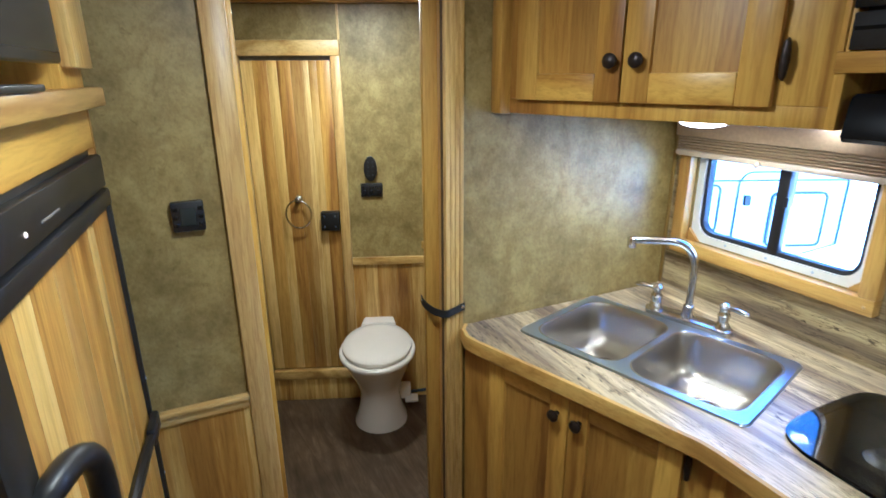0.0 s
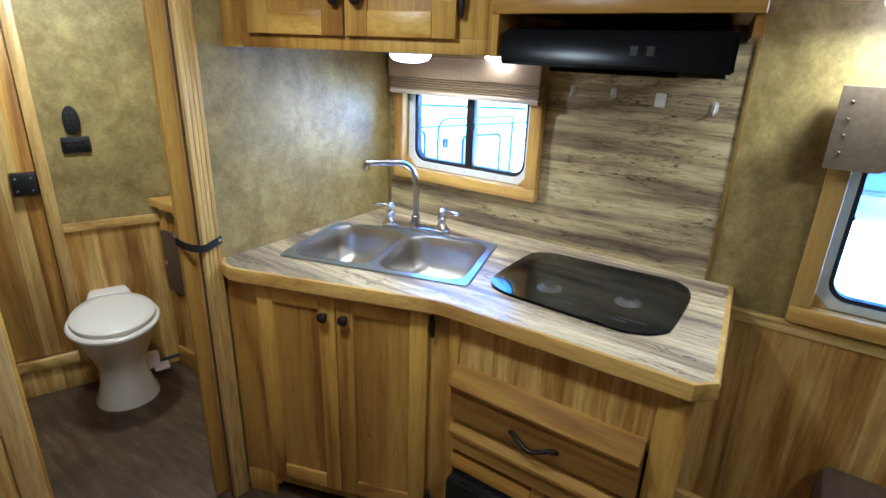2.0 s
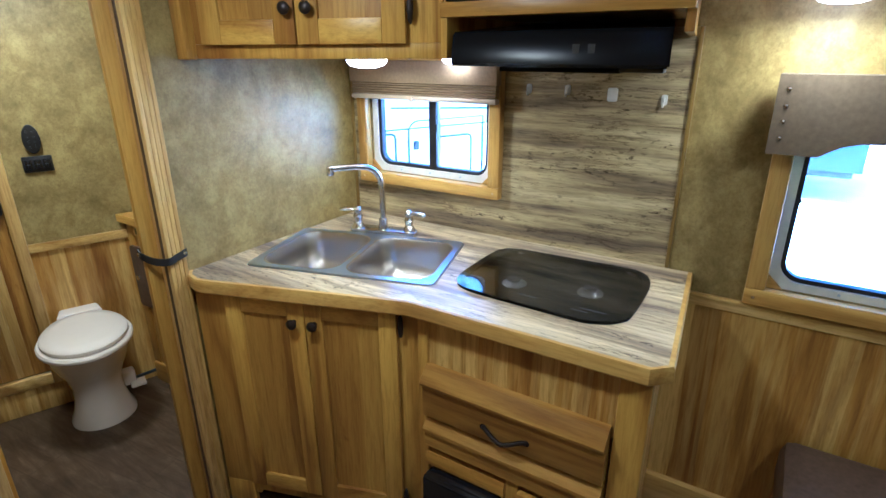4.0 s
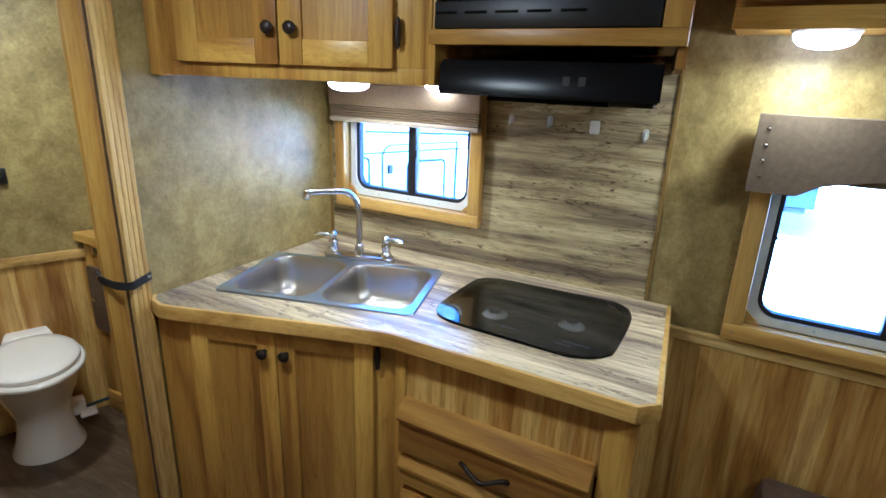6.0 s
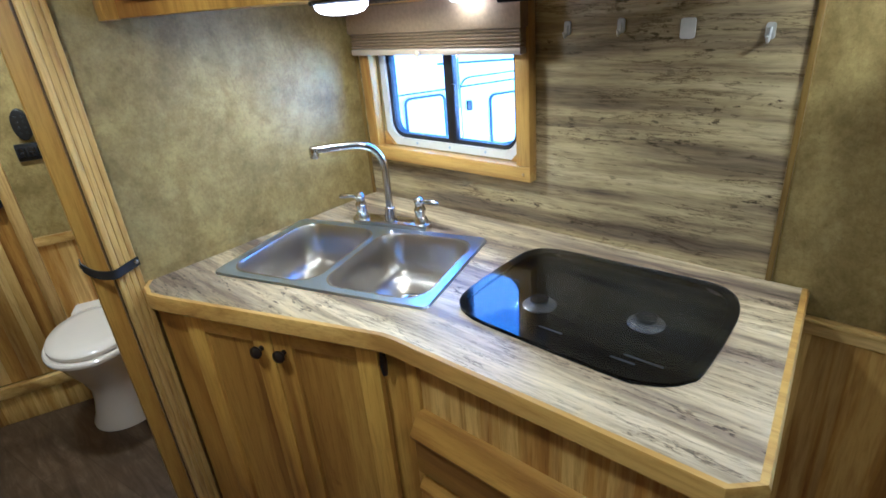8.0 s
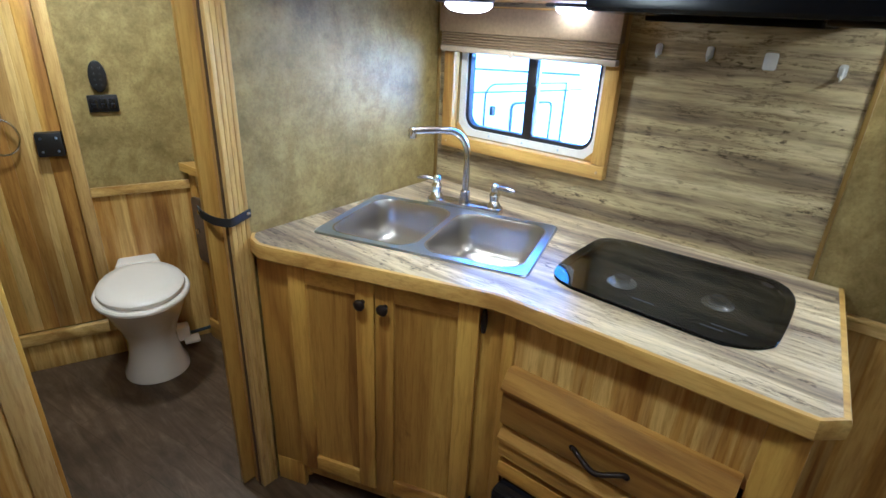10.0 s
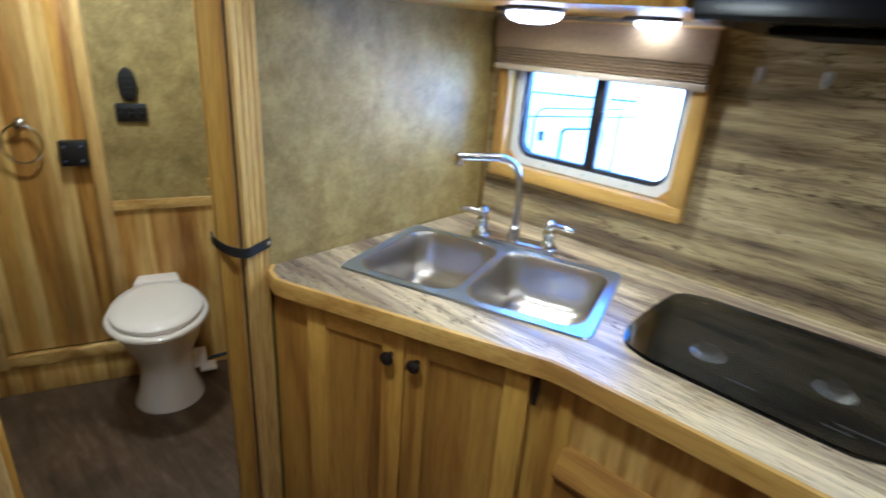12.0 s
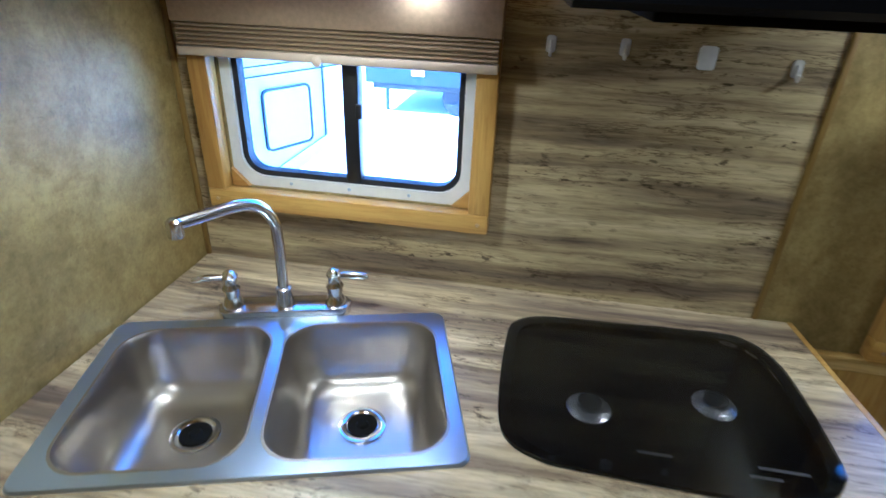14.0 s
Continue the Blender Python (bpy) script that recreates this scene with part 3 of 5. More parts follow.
def shaker_door(parent, m, x0, x1, z0, z1, rail=0.055, thick=0.02, panel=PANEL_V, knob=None, hinge=None, stile=OAK_V, cross=OAK_H, name="door"):
    """A framed cabinet door in the frame m (x along the front, -y to the room)."""
    door = thing_part(name, parent)
    for nm, a, b, c, d, mat in (("stile", x0, x0 + rail, z0, z1, stile), ("stile", x1 - rail, x1, z0, z1, stile),
                                ("rail", x0 + rail, x1 - rail, z0, z0 + rail, cross), ("rail", x0 + rail, x1 - rail, z1 - rail, z1, cross)):
        bm = B()
        box(bm, a, b, -thick, 0, c, d, 0.003, m)
        part(nm, bm, mat, door)
    bm = B()
    box(bm, x0 + rail, x1 - rail, -thick * 0.45, 0, z0 + rail, z1 - rail, 0.0, m)
    part("panel", bm, panel, door, soft=False)
    if knob is not None:
        bm = B()
        lathe(bm, [(0.007, 0), (0.006, 0.010), (0.012, 0.014), (0.016, 0.019), (0.016, 0.024), (0.011, 0.029), (0.003, 0.031)],
              m @ Matrix.Translation((knob[0], -thick, knob[1])) @ pose(0, 0, 0, 90, 0, 0), 18)
        part("knob", bm, IRON, door, "dark bronze knob")
    if hinge is not None:
        for dz in hinge[1]:
            bm = B()
            tube(bm, [m @ Vector((hinge[0], -0.012, dz - 0.036)), m @ Vector((hinge[0], -0.016, dz - 0.030)), m @ Vector((hinge[0], -0.018, dz)), m @ Vector((hinge[0], -0.016, dz + 0.030)), m @ Vector((hinge[0], -0.012, dz + 0.036))], [0.002, 0.006, 0.009, 0.006, 0.002], 10)
            part("hinge", bm, IRON, door, "dark bronze hinge plate")
    return door


def thing_part(name, parent):
    """An empty part that carries its own pieces."""
    ob = new(name)
    ob.empty_display_size = 0.03
    ob.parent = parent
    return ob


def base_cabinet():
    top = thing("sink_cabinet", (-0.55, -0.35, 0), "honey hickory sink base cabinet with two framed doors", "cabinet")
    m = FACE
    bm = B()
    # face frame
    for a, b, c, d in ((-0.084, 0.040, 0.10, 0.862), (0.570, 0.655, 0.0, 0.862), (0.040, 0.570, 0.842, 0.862), (0.040, 0.570, 0.07, 0.118), (0.28, 0.31, 0.118, 0.842)):
        box(bm, a, b, 0.0, 0.02, c, d, 0.0015, m)
    part("face_frame", bm, OAK_V, top)
    bm = B()
    box(bm, -0.084, 0.020, 0.0, 0.02, 0.0, 0.10, 0.002, m)
    box(bm, 0.020, 0.045, 0.0, 0.02, 0.05, 0.10, 0.008, m)
    part("foot", bm, OAK_V, top)
    bm = B()
    prism(bm, [(-0.795, -0.02), (-0.76, -0.12), (-0.575, -0.68), (-0.02, -0.68), (-0.02, -0.004), (-0.795, -0.004)], 0.09, 0.68)
    part("carcass", bm, OAK_V, top, soft=False)
    bm = B()
    box(bm, 0.02, 0.57, 0.07, 0.085, 0.0, 0.09, 0, m)
    part("toe_board", bm, BLACK, top)
    shaker_door(top, m, 0.030, 0.2935, 0.115, 0.850, knob=(0.262, 0.781))
    shaker_door(top, m, 0.2965, 0.582, 0.115, 0.850, knob=(0.328, 0.781), hinge=(0.594, (0.80, 0.17)))
    return top


base_cabinet()


def drawer_cabinet():
    top = thing("drawer_cabinet", (-0.4, -1.03, 0), "honey hickory drawer unit with a moulded front under the cooktop", "cabinet")
    x = -0.592
    y0, y1 = -1.352, -0.712
    bm = B()
    box(bm, x + 0.02, -0.02, -1.272, -0.690, 0.02, 0.68)
    part("carcass", bm, OAK_V, top, soft=False)
    bm = B()
    prism(bm, [(x + 0.02, y0), (-0.004, -1.292), (-0.004, -1.274), (x + 0.02, y0 + 0.018)], 0.0, 0.862)
    part("side_panel", bm, HICK, top, soft=False)
    bm = B()
    box(bm, x, x + 0.02, y0, -1.280, 0.0, 0.862, 0.003)
    part("stile", bm, OAK_V, top)
    bm = B()
    box(bm, x, x + 0.02, -0.745, y1, 0.0, 0.862, 0.003)
    part("stile", bm, OAK_V, top)
    bm = B()
    box(bm, x + 0.010, x + 0.018, -1.28, -0.745, 0.66, 0.862)
    part("upper_panel", bm, HICK_FINE, top, "striped hickory panel", soft=False)
    bm = B()
    box(bm, x + 0.004, x + 0.014, -1.28, -0.745, 0.847, 0.862)
    part("top_rail", bm, OAK_H, top)
    # drawer: moulded lip above a flat face
    drawer = thing_part("drawer", top)
    bm = B()
    prof = [(x + 0.012, 0.530), (x - 0.020, 0.530), (x - 0.024, 0.536), (x - 0.024, 0.636), (x - 0.036, 0.642), (x - 0.038, 0.650), (x - 0.032, 0.660), (x - 0.008, 0.692), (x + 0.012, 0.696)]
    m = Matrix(((1, 0, 0, 0), (0, 0, 1, 0), (0, 1, 0, 0), (0, 0, 0, 1)))
    prism(bm, prof, -1.272, -0.742, m)
    part("front", bm, OAK_H, drawer)
    bm = B()
    ya, yb, z = -0.942, -1.070, 0.570
    tube(bm, smooth_path([(x - 0.022, ya, z + 0.004), (x - 0.034, ya - 0.012, z + 0.008), (x - 0.044, ya - 0.042, z - 0.004), (x - 0.047, (ya + yb) / 2, z - 0.010),
                          (x - 0.044, yb + 0.042, z - 0.004), (x - 0.034, yb + 0.012, z + 0.008), (x - 0.022, yb, z + 0.004)], 5), 0.0065, 10)
    for yy in (ya, yb):
        lathe(bm, [(0.010, 0), (0.009, 0.004), (0.004, 0.006)], Matrix.Translation((x - 0.022, yy, z + 0.004)) @ pose(0, 0, 0, 0, -90, 0), 12)
    part("handle", bm, IRON, drawer, "dark bronze bail handle")
    # lower mouldings and openings
    bm = B()
    prof = [(x + 0.012, 0.418), (x - 0.014, 0.418), (x - 0.018, 0.470), (x - 0.028, 0.478), (x - 0.028, 0.488), (x - 0.006, 0.514), (x + 0.012, 0.516)]
    prism(bm, prof, -1.272, -0.742, m)
    part("moulding", bm, OAK_H, top)
    bm = B()
    box(bm, x + 0.010, x + 0.018, -1.28, -0.745, 0.30, 0.42)
    part("lower_panel", bm, HICK_FINE, top, soft=False)
    bm = B()
    prism(bm, [(x + 0.012, 0.345), (x - 0.010, 0.345), (x - 0.014, 0.372), (x - 0.004, 0.390), (x + 0.012, 0.392)], -1.005, -0.742, m)
    part("rail", bm, OAK_H, top)
    bm = B()
    box(bm, x, x + 0.02, -1.045, -1.005, 0.0, 0.42, 0.002)
    part("stile", bm, OAK_V, top)
    dm = along((x, -1.045), (x, -1.28))
    shaker_door(top, dm, 0.004, 0.232, 0.04, 0.392, rail=0.045)
    return top


drawer_cabinet()


def heater():
    top = thing("space_heater", (-0.60, -0.87, 0.0), "black plastic heater box built in under the drawer", "heater")
    x = -0.592
    bm = B()
    box(bm, x - 0.055, x + 0.008, -1.000, -0.752, 0.0, 0.335, 0.014)
    part("casing", bm, BLACK_GLOSS, top)
    for k in range(6):
        bm = B()
        box(bm, x - 0.060, x - 0.054, -0.985, -0.767, 0.06 + 0.035 * k, 0.072 + 0.035 * k, 0.002)
        part("louvre", bm, BLACK, top)
    return top


heater()


COOK = [(-0.128, -0.780), (-0.150, -0.756), (-0.20, -0.745), (-0.33, -0.742), (-0.42, -0.748), (-0.462, -0.768), (-0.484, -0.810), (-0.492, -0.87), (-0.499, -1.130), (-0.493, -1.172), (-0.474, -1.212),
        (-0.445, -1.238), (-0.405, -1.251), (-0.23, -1.252), (-0.150, -1.236), (-0.110, -1.205), (-0.097, -1.16), (-0.106, -0.98), (-0.115, -0.83)]


def countertop():
    outline = [(-0.004, -0.004), (-0.800, -0.004), (-0.822, -0.030), (-0.834, -0.075), (-0.826, -0.110), (-0.638, -0.668), (-0.628, -0.700), (-0.624, -0.735),
               (-0.616, -1.345), (-0.588, -1.376), (-0.008, -1.322)]
    top = thing("countertop", (-0.35, -0.7, 0.862), "streaked grey laminate countertop with a honey wood edge", "countertop")
    # slab with holes for sink and cooktop
    bm = B()
    loops = [outline, [tuple((SINK @ Vector((x, y, 0))).xy) for x, y in rounded(0.585, 0.345, 0.05, 5)], [(-0.30 + (x + 0.30) * 0.975, -1.0 + (y + 1.0) * 0.975) for x, y in COOK]]
    edges = []
    for lp in loops:
        vs = [bm.verts.new((x, y, 0.9)) for x, y in lp]
        edges += [bm.edges.new((vs[i], vs[(i + 1) % len(vs)])) for i in range(len(vs))]
    bmesh.ops.triangle_fill(bm, use_beauty=True, use_dissolve=False, edges=edges)
    ext = bmesh.ops.extrude_face_region(bm, geom=list(bm.faces))
    for v in [g for g in ext["geom"] if isinstance(g, bmesh.types.BMVert)]:
        v.co.z = 0.864
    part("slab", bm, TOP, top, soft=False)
    # wooden nosing along the free edges
    bm = B()
    run = outline[1:]
    prev = None
    for i, p in enumerate(run):
        a = Vector(run[max(i - 1, 0)])
        b = Vector(run[min(i + 1, len(run) - 1)])
        d = (b - a).normalized()
        n = Vector((d.y, -d.x))
        if n.dot(Vector(p) - Vector((-0.3, -0.6))) < 0:
            n = -n
        q = Vector(p)
        row = [bm.verts.new((*(q + n * o), z)) for o, z in ((-0.0005, 0.858), (0.010, 0.858), (0.014, 0.863), (0.014, 0.892), (0.010, 0.9008), (-0.0005, 0.9008))]
        if prev:
            for k in range(6):
                bm.faces.new((prev[k], prev[(k + 1) % 6], row[(k + 1) % 6], row[k]))
        else:
            bm.faces.new(row)
        prev = row
    bm.faces.new(prev[::-1])
    part("edge_band", bm, YEL_H, top, "honey wood edge band")
    return top


SINK = along((-0.416, -0.360), (-0.416 + 0.280, -0.360 - 0.960))   # x along the sink, y to the wall
countertop()


def basin(cx, cy, w, h, depth):
    """Rows of outlines down a rounded bowl, from the rim in."""
    rows = []
    for dz, inset, r in ((0.0035, -0.004, 0.062), (0.0035, 0.0, 0.060), (-0.004, 0.004, 0.058), (-0.05, 0.009, 0.056), (-depth + 0.060, 0.014, 0.055), (-depth + 0.032, 0.021, 0.055), (-depth + 0.015, 0.033, 0.055), (-depth + 0.005, 0.050, 0.050), (-depth + 0.001, 0.070, 0.042), (-depth, 0.090, 0.030)):
        rows.append([(x, y, dz) for x, y in rounded(w - 2 * inset, h - 2 * inset, r, 6, cx, cy)])
    return rows


def sink():
    top = thing("double_sink", (-0.416, -0.360, 0.90), "stainless steel double-bowl drop-in sink", "sink")
    m = Matrix.Translation((0, 0, 0.903)) @ SINK
    bowls = [(-0.150, -0.0025, 0.268, 0.330), (0.150, -0.0025, 0.280, 0.330)]
    bm = B()
    outer = rounded(0.625, 0.385, 0.022, 5)
    edges = []
    vs = [bm.verts.new((x, y, 0.003)) for x, y in outer]
    edges += [bm.edges.new((vs[i], vs[(i + 1) % len(vs)])) for i in range(len(vs))]
    for cx, cy, w, h in bowls:
        vi = [bm.verts.new((x, y, 0.003)) for x, y in rounded(w + 0.008, h + 0.008, 0.062, 6, cx, cy)]
        edges += [bm.edges.new((vi[i], vi[(i + 1) % len(vi)])) for i in range(len(vi))]
    bmesh.ops.triangle_fill(bm, use_beauty=True, use_dissolve=False, edges=edges)
    for a, b in zip(vs, vs[1:] + vs[:1]):
        da = Vector((a.co.x, a.co.y, 0)).normalized() * 0.004
        db = Vector((b.co.x, b.co.y, 0)).normalized() * 0.004
        bm.faces.new((a, b, bm.verts.new((b.co.x + db.x, b.co.y + db.y, -0.0025)), bm.verts.new((a.co.x + da.x, a.co.y + da.y, -0.0025))))
    bmesh.ops.remove_doubles(bm, verts=bm.verts, dist=1e-5)
    for v in bm.verts:
        v.co = m @ v.co
    part("rim", bm, STEEL_WINDOW_BLUE, top, "brushed steel rim with the window's blue reflection in its colour")
    for cx, cy, w, h in bowls:
        bm = B()
        vs = [[bm.verts.new(m @ Vector(p)) for p in r] for r in basin(cx, cy, w, h, 0.135)]
        n = len(vs[0])
        for a, b in zip(vs, vs[1:]):
            for i in range(n):
                bm.faces.new((a[i], b[i], b[(i + 1) % n], a[(i + 1) % n]))
        bm.faces.new(vs[-1])
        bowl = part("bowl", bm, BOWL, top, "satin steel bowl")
        bm = B()
        at = m @ Matrix.Translation((cx, cy + 0.030, -0.1345))
        lathe(bm, [(0.044, 0.0), (0.044, 0.003), (0.036, 0.004), (0.030, 0.001), (0.030, 0.0005)], at, 28)
        part("drain_ring", bm, CHROME, bowl, "chrome drain ring")
        bm = B()
        lathe(bm, [(0.0285, 0.0012), (0.0285, 0.0022), (0.012, 0.0022), (0.009, 0.006), (0.002, 0.007)], at, 20)
        part("strainer", bm, MATT, bowl, "dark drain strainer")
    return top


sink()


def faucet():
    m = Matrix.Translation((0, 0, 0.90)) @ SINK @ Matrix.Translation((-0.005, 0.222, 0))
    o = m.translation
    top = thing("kitchen_faucet", tuple(o), "nickel two-handle kitchen faucet with a tall bent spout", "faucet")
    bm = B()
    prism(bm, rounded(0.262, 0.056, 0.026, 6), 0.0, 0.020, None, 0.005)
    for v in bm.verts:
        v.co = m @ v.co
    part("base_plate", bm, NICKEL, top)
    bm = B()
    lathe(bm, [(0.020, 0.018), (0.018, 0.030), (0.0155, 0.050), (0.0155, 0.058), (0.013, 0.060)], m, 20)
    part("collar", bm, NICKEL, top)
    bm = B()
    pts = [m @ Vector((0, 0, 0.055)), m @ Vector((0, 0, 0.16)), m @ Vector((-0.004, -0.004, 0.206)), m @ Vector((-0.020, -0.024, 0.242)), m @ Vector((-0.046, -0.056, 0.259)),
           m @ Vector((-0.088, -0.106, 0.264)), m @ Vector((-0.124, -0.148, 0.266))]
    tube(bm, smooth_path(pts, 6), 0.0108, 14)
    part("spout", bm, NICKEL, top, "bent nickel spout")
    bm = B()
    tip = pts[-1]
    lathe(bm, [(0.011, -0.022), (0.0125, -0.020), (0.0125, 0.006), (0.008, 0.010)], Matrix.Translation(tip), 16)
    part("aerator", bm, NICKEL, top)
    for s in (-1, 1):
        h = thing_part("handle", top)
        bm = B()
        lathe(bm, [(0.023, 0.018), (0.021, 0.028), (0.014, 0.040), (0.016, 0.052), (0.018, 0.060), (0.013, 0.070), (0.013, 0.078), (0.016, 0.086), (0.010, 0.096), (0.003, 0.099)], m @ Matrix.Translation((0.101 * s, 0, 0)), 20)
        part("post", bm, NICKEL, h)
        bm = B()
        a = m @ Vector((0.101 * s, 0, 0.082))
        tube(bm, [a, a + m.to_3x3() @ Vector((0.022 * s, -0.004, 0.004)), a + m.to_3x3() @ Vector((0.044 * s, -0.008, 0.005)), a + m.to_3x3() @ Vector((0.062 * s, -0.011, 0.003)), a + m.to_3x3() @ Vector((0.068 * s, -0.012, 0.002))],
             [0.006, 0.0065, 0.008, 0.007, 0.003], 12)
        part("lever", bm, NICKEL, h)
    return top


faucet()


def cooktop():
    top = thing("cooktop", (-0.30, -1.005, 0.90), "black two-burner cooktop under a smoked glass lid", "cooktop")
    soft_out = [tuple(p.xy) for p in smooth_path([(*p, 0) for p in COOK + COOK[:1]], 4)][:-1]
    c = Vector((-0.30, -1.0))
    grow = lambda k: [tuple(c + (Vector(p) - c) * k) for p in soft_out]
    bm = B()
    tray = [[(x, y, z) for x, y in grow(k)] for k, z in ((0.972, 0.9046), (0.965, 0.889), (0.94, 0.885))]
    vs = [[bm.verts.new(p) for p in r] for r in tray]
    n = len(vs[0])
    for a, b in zip(vs, vs[1:]):
        for i in range(n):
            bm.faces.new((a[i], b[i], b[(i + 1) % n], a[(i + 1) % n]))
    bm.faces.new(vs[-1])
    part("tray", bm, MATT, top, "black enamel tray")
    bm = B()
    ring(bm, grow(1.0), grow(0.925), 0.9012, 0.9050)
    part("rim", bm, MATT, top)
    bm = B()
    prism(bm, grow(1.004), 0.9054, 0.9104, None, 0.0015)
    lid = part("glass_lid", bm, SMOKED, top, "smoked glass lid")
    lid.visible_shadow = False
    for x, y in ((-0.344, -0.894), (-0.292, -1.107)):
        b_ = thing_part("burner", top)
        bm = B()
        lathe(bm, [(0.037, 0.885), (0.037, 0.888), (0.034, 0.8895), (0.031, 0.8885), (0.0315, 0.892), (0.028, 0.8935), (0.0255, 0.8925), (0.026, 0.8955), (0.022, 0.8965), (0.019, 0.8960)], Matrix.Translation((x, y, 0)), 28)
        part("burner_ring", bm, BURNER, b_, "bright aluminium burner ring")
        bm = B()
        lathe(bm, [(0.018, 0.896), (0.0195, 0.899), (0.0195, 0.902), (0.016, 0.9038), (0.006, 0.9042), (0.002, 0.9042)], Matrix.Translation((x, y, 0)), 24)
        part("burner_cap", bm, CAP, b_, "dark grey burner cap")
    # printed marks on the glass near the front
    for w, y, x in ((0.070, -1.16, -0.440), (0.045, -1.13, -0.458), (0.05, -0.98, -0.445)):
        bm = B()
        box(bm, x - 0.0025, x + 0.0025, y - w / 2, y + w / 2, 0.9106, 0.9109)
        part("printed_mark", bm, INK, top)
    return top


cooktop()

# ---- kitchen: upper units ----
UA, UB = (-0.706, -0.062), (-0.480, -0.735)
UP = along(UA, UB)
ULEN = (Vector(UB) - Vector(UA)).length


def upper_cabinet():
    top = thing("wall_cabinet", (-0.4, -0.35, 1.515), "honey hickory wall cabinet with two framed doors over the sink", "cabinet")
    bm = B()
    prism(bm, [(-0.004, -0.004), (-0.712, -0.004), (-0.700, -0.062), (-0.470, -0.735), (-0.004, -0.735)], 1.546, CEIL - 0.003)
    part("carcass", bm, OAK_V, top, soft=False)
    bm = B()
    prism(bm, [(-0.006, -0.006), (-0.690, -0.006), (-0.680, -0.062), (-0.455, -0.730), (-0.006, -0.730)], 1.526, 1.5455)
    part("bottom_board", bm, OAK_H, top, soft=False)
    bm = B()
    for a, b, c, d in ((0.0, ULEN, 1.522, 1.560), (0.0, 0.030, 1.560, CEIL - 0.004), (0.585, ULEN, 1.560, CEIL - 0.004)):
        box(bm, a, b, -0.006, 0.016, c, d, 0.002, UP)
    part("face_frame", bm, OAK_V, top)
    bm = B()
    box(bm, -0.735, -0.700, -0.052, -0.004, 1.520, CEIL - 0.004, 0.004)
    part("side_stile", bm, OAK_V, top)
    sd = UP @ Matrix.Translation((0, -0.006, 0))
    shaker_door(top, sd, 0.034, 0.318, 1.558, CEIL - 0.02, rail=0.062, knob=(0.302, 1.645))
    shaker_door(top, sd, 0.322, 0.618, 1.558, CEIL - 0.02, rail=0.062, knob=(0.362, 1.645), hinge=(0.630, (1.64, 1.88)))
    return top


upper_cabinet()


def oven_cabinet():
    x, y0, y1 = -0.500, -1.312, -0.738
    back = -1.244
    top = thing("oven_cabinet", (-0.25, -1.05, 1.59), "honey hickory cabinet holding a microwave over the range hood", "cabinet")
    bm = B()
    box(bm, x, -0.004, y1 - 0.018, y1, 1.522, CEIL - 0.004, 0.002)
    part("side_panel", bm, OAK_V, top)
    bm = B()
    prism(bm, [(x + 0.0145, y0), (-0.004, back), (-0.004, back + 0.018), (x + 0.0145, y0 + 0.018)], 1.575, CEIL - 0.004)
    part("side_panel", bm, OAK_V, top)
    bm = B()
    box(bm, x - 0.006, x + 0.014, y0, y1, 1.616, 1.650, 0.003)
    part("rail", bm, OAK_H, top)
    bm = B()
    box(bm, x - 0.006, x + 0.014, y0, y1, 1.955, CEIL - 0.004)
    part("rail", bm, OAK_H, top)
    bm = B()
    box(bm, x - 0.006, x + 0.014, y0, -1.262, 1.650, 1.955, 0.002)
    part("stile", bm, OAK_V, top)
    bm = B()
    box(bm, x - 0.006, x + 0.014, -0.748, y1, 1.650, 1.955, 0.002)
    part("stile", bm, OAK_V, top)
    bm = B()
    prism(bm, [(x + 0.0145, y0 + 0.019), (-0.004, back + 0.019), (-0.004, y1 - 0.019), (x + 0.0145, y1 - 0.019)], 1.620, 1.634)
    part("shelf", bm, OAK_H, top)
    return top


oven_cabinet()


def microwave():
    x, y0, y1, z0, z1 = -0.494, -1.258, -0.752, 1.652, 1.950
    top = thing("microwave", (-0.25, -1.0, z0), "black built-in microwave oven in the upper cabinet", "microwave")
    bm = B()
    box(bm, x + 0.004, -0.24, y0 + 0.01, y1 - 0.01, z0, z1, 0.003)
    part("case", bm, BLACK, top)
    bm = B()
    box(bm, x - 0.008, x + 0.004, y0, y1, z0, z0 + 0.058, 0.003)
    part("lower_trim", bm, BLACK, top)
    for k in range(5):
        bm = B()
        box(bm, x - 0.0095, x - 0.0075, y1 - 0.06 - 0.075 * k, y1 - 0.005 - 0.075 * k, z0 + 0.030, z0 + 0.036, 0)
        part("vent_slot", bm, MATT, top)
    bm = B()
    box(bm, x - 0.016, x + 0.004, y0 + 0.13, y1, z0 + 0.062, z1, 0.004)
    part("door", bm, BLACK_GLOSS, top)
    bm = B()
    box(bm, x - 0.012, x + 0.004, y0, y0 + 0.127, z0 + 0.062, z1, 0.004)
    part("control_panel", bm, BLACK_GLOSS, top)
    return top


microwave()


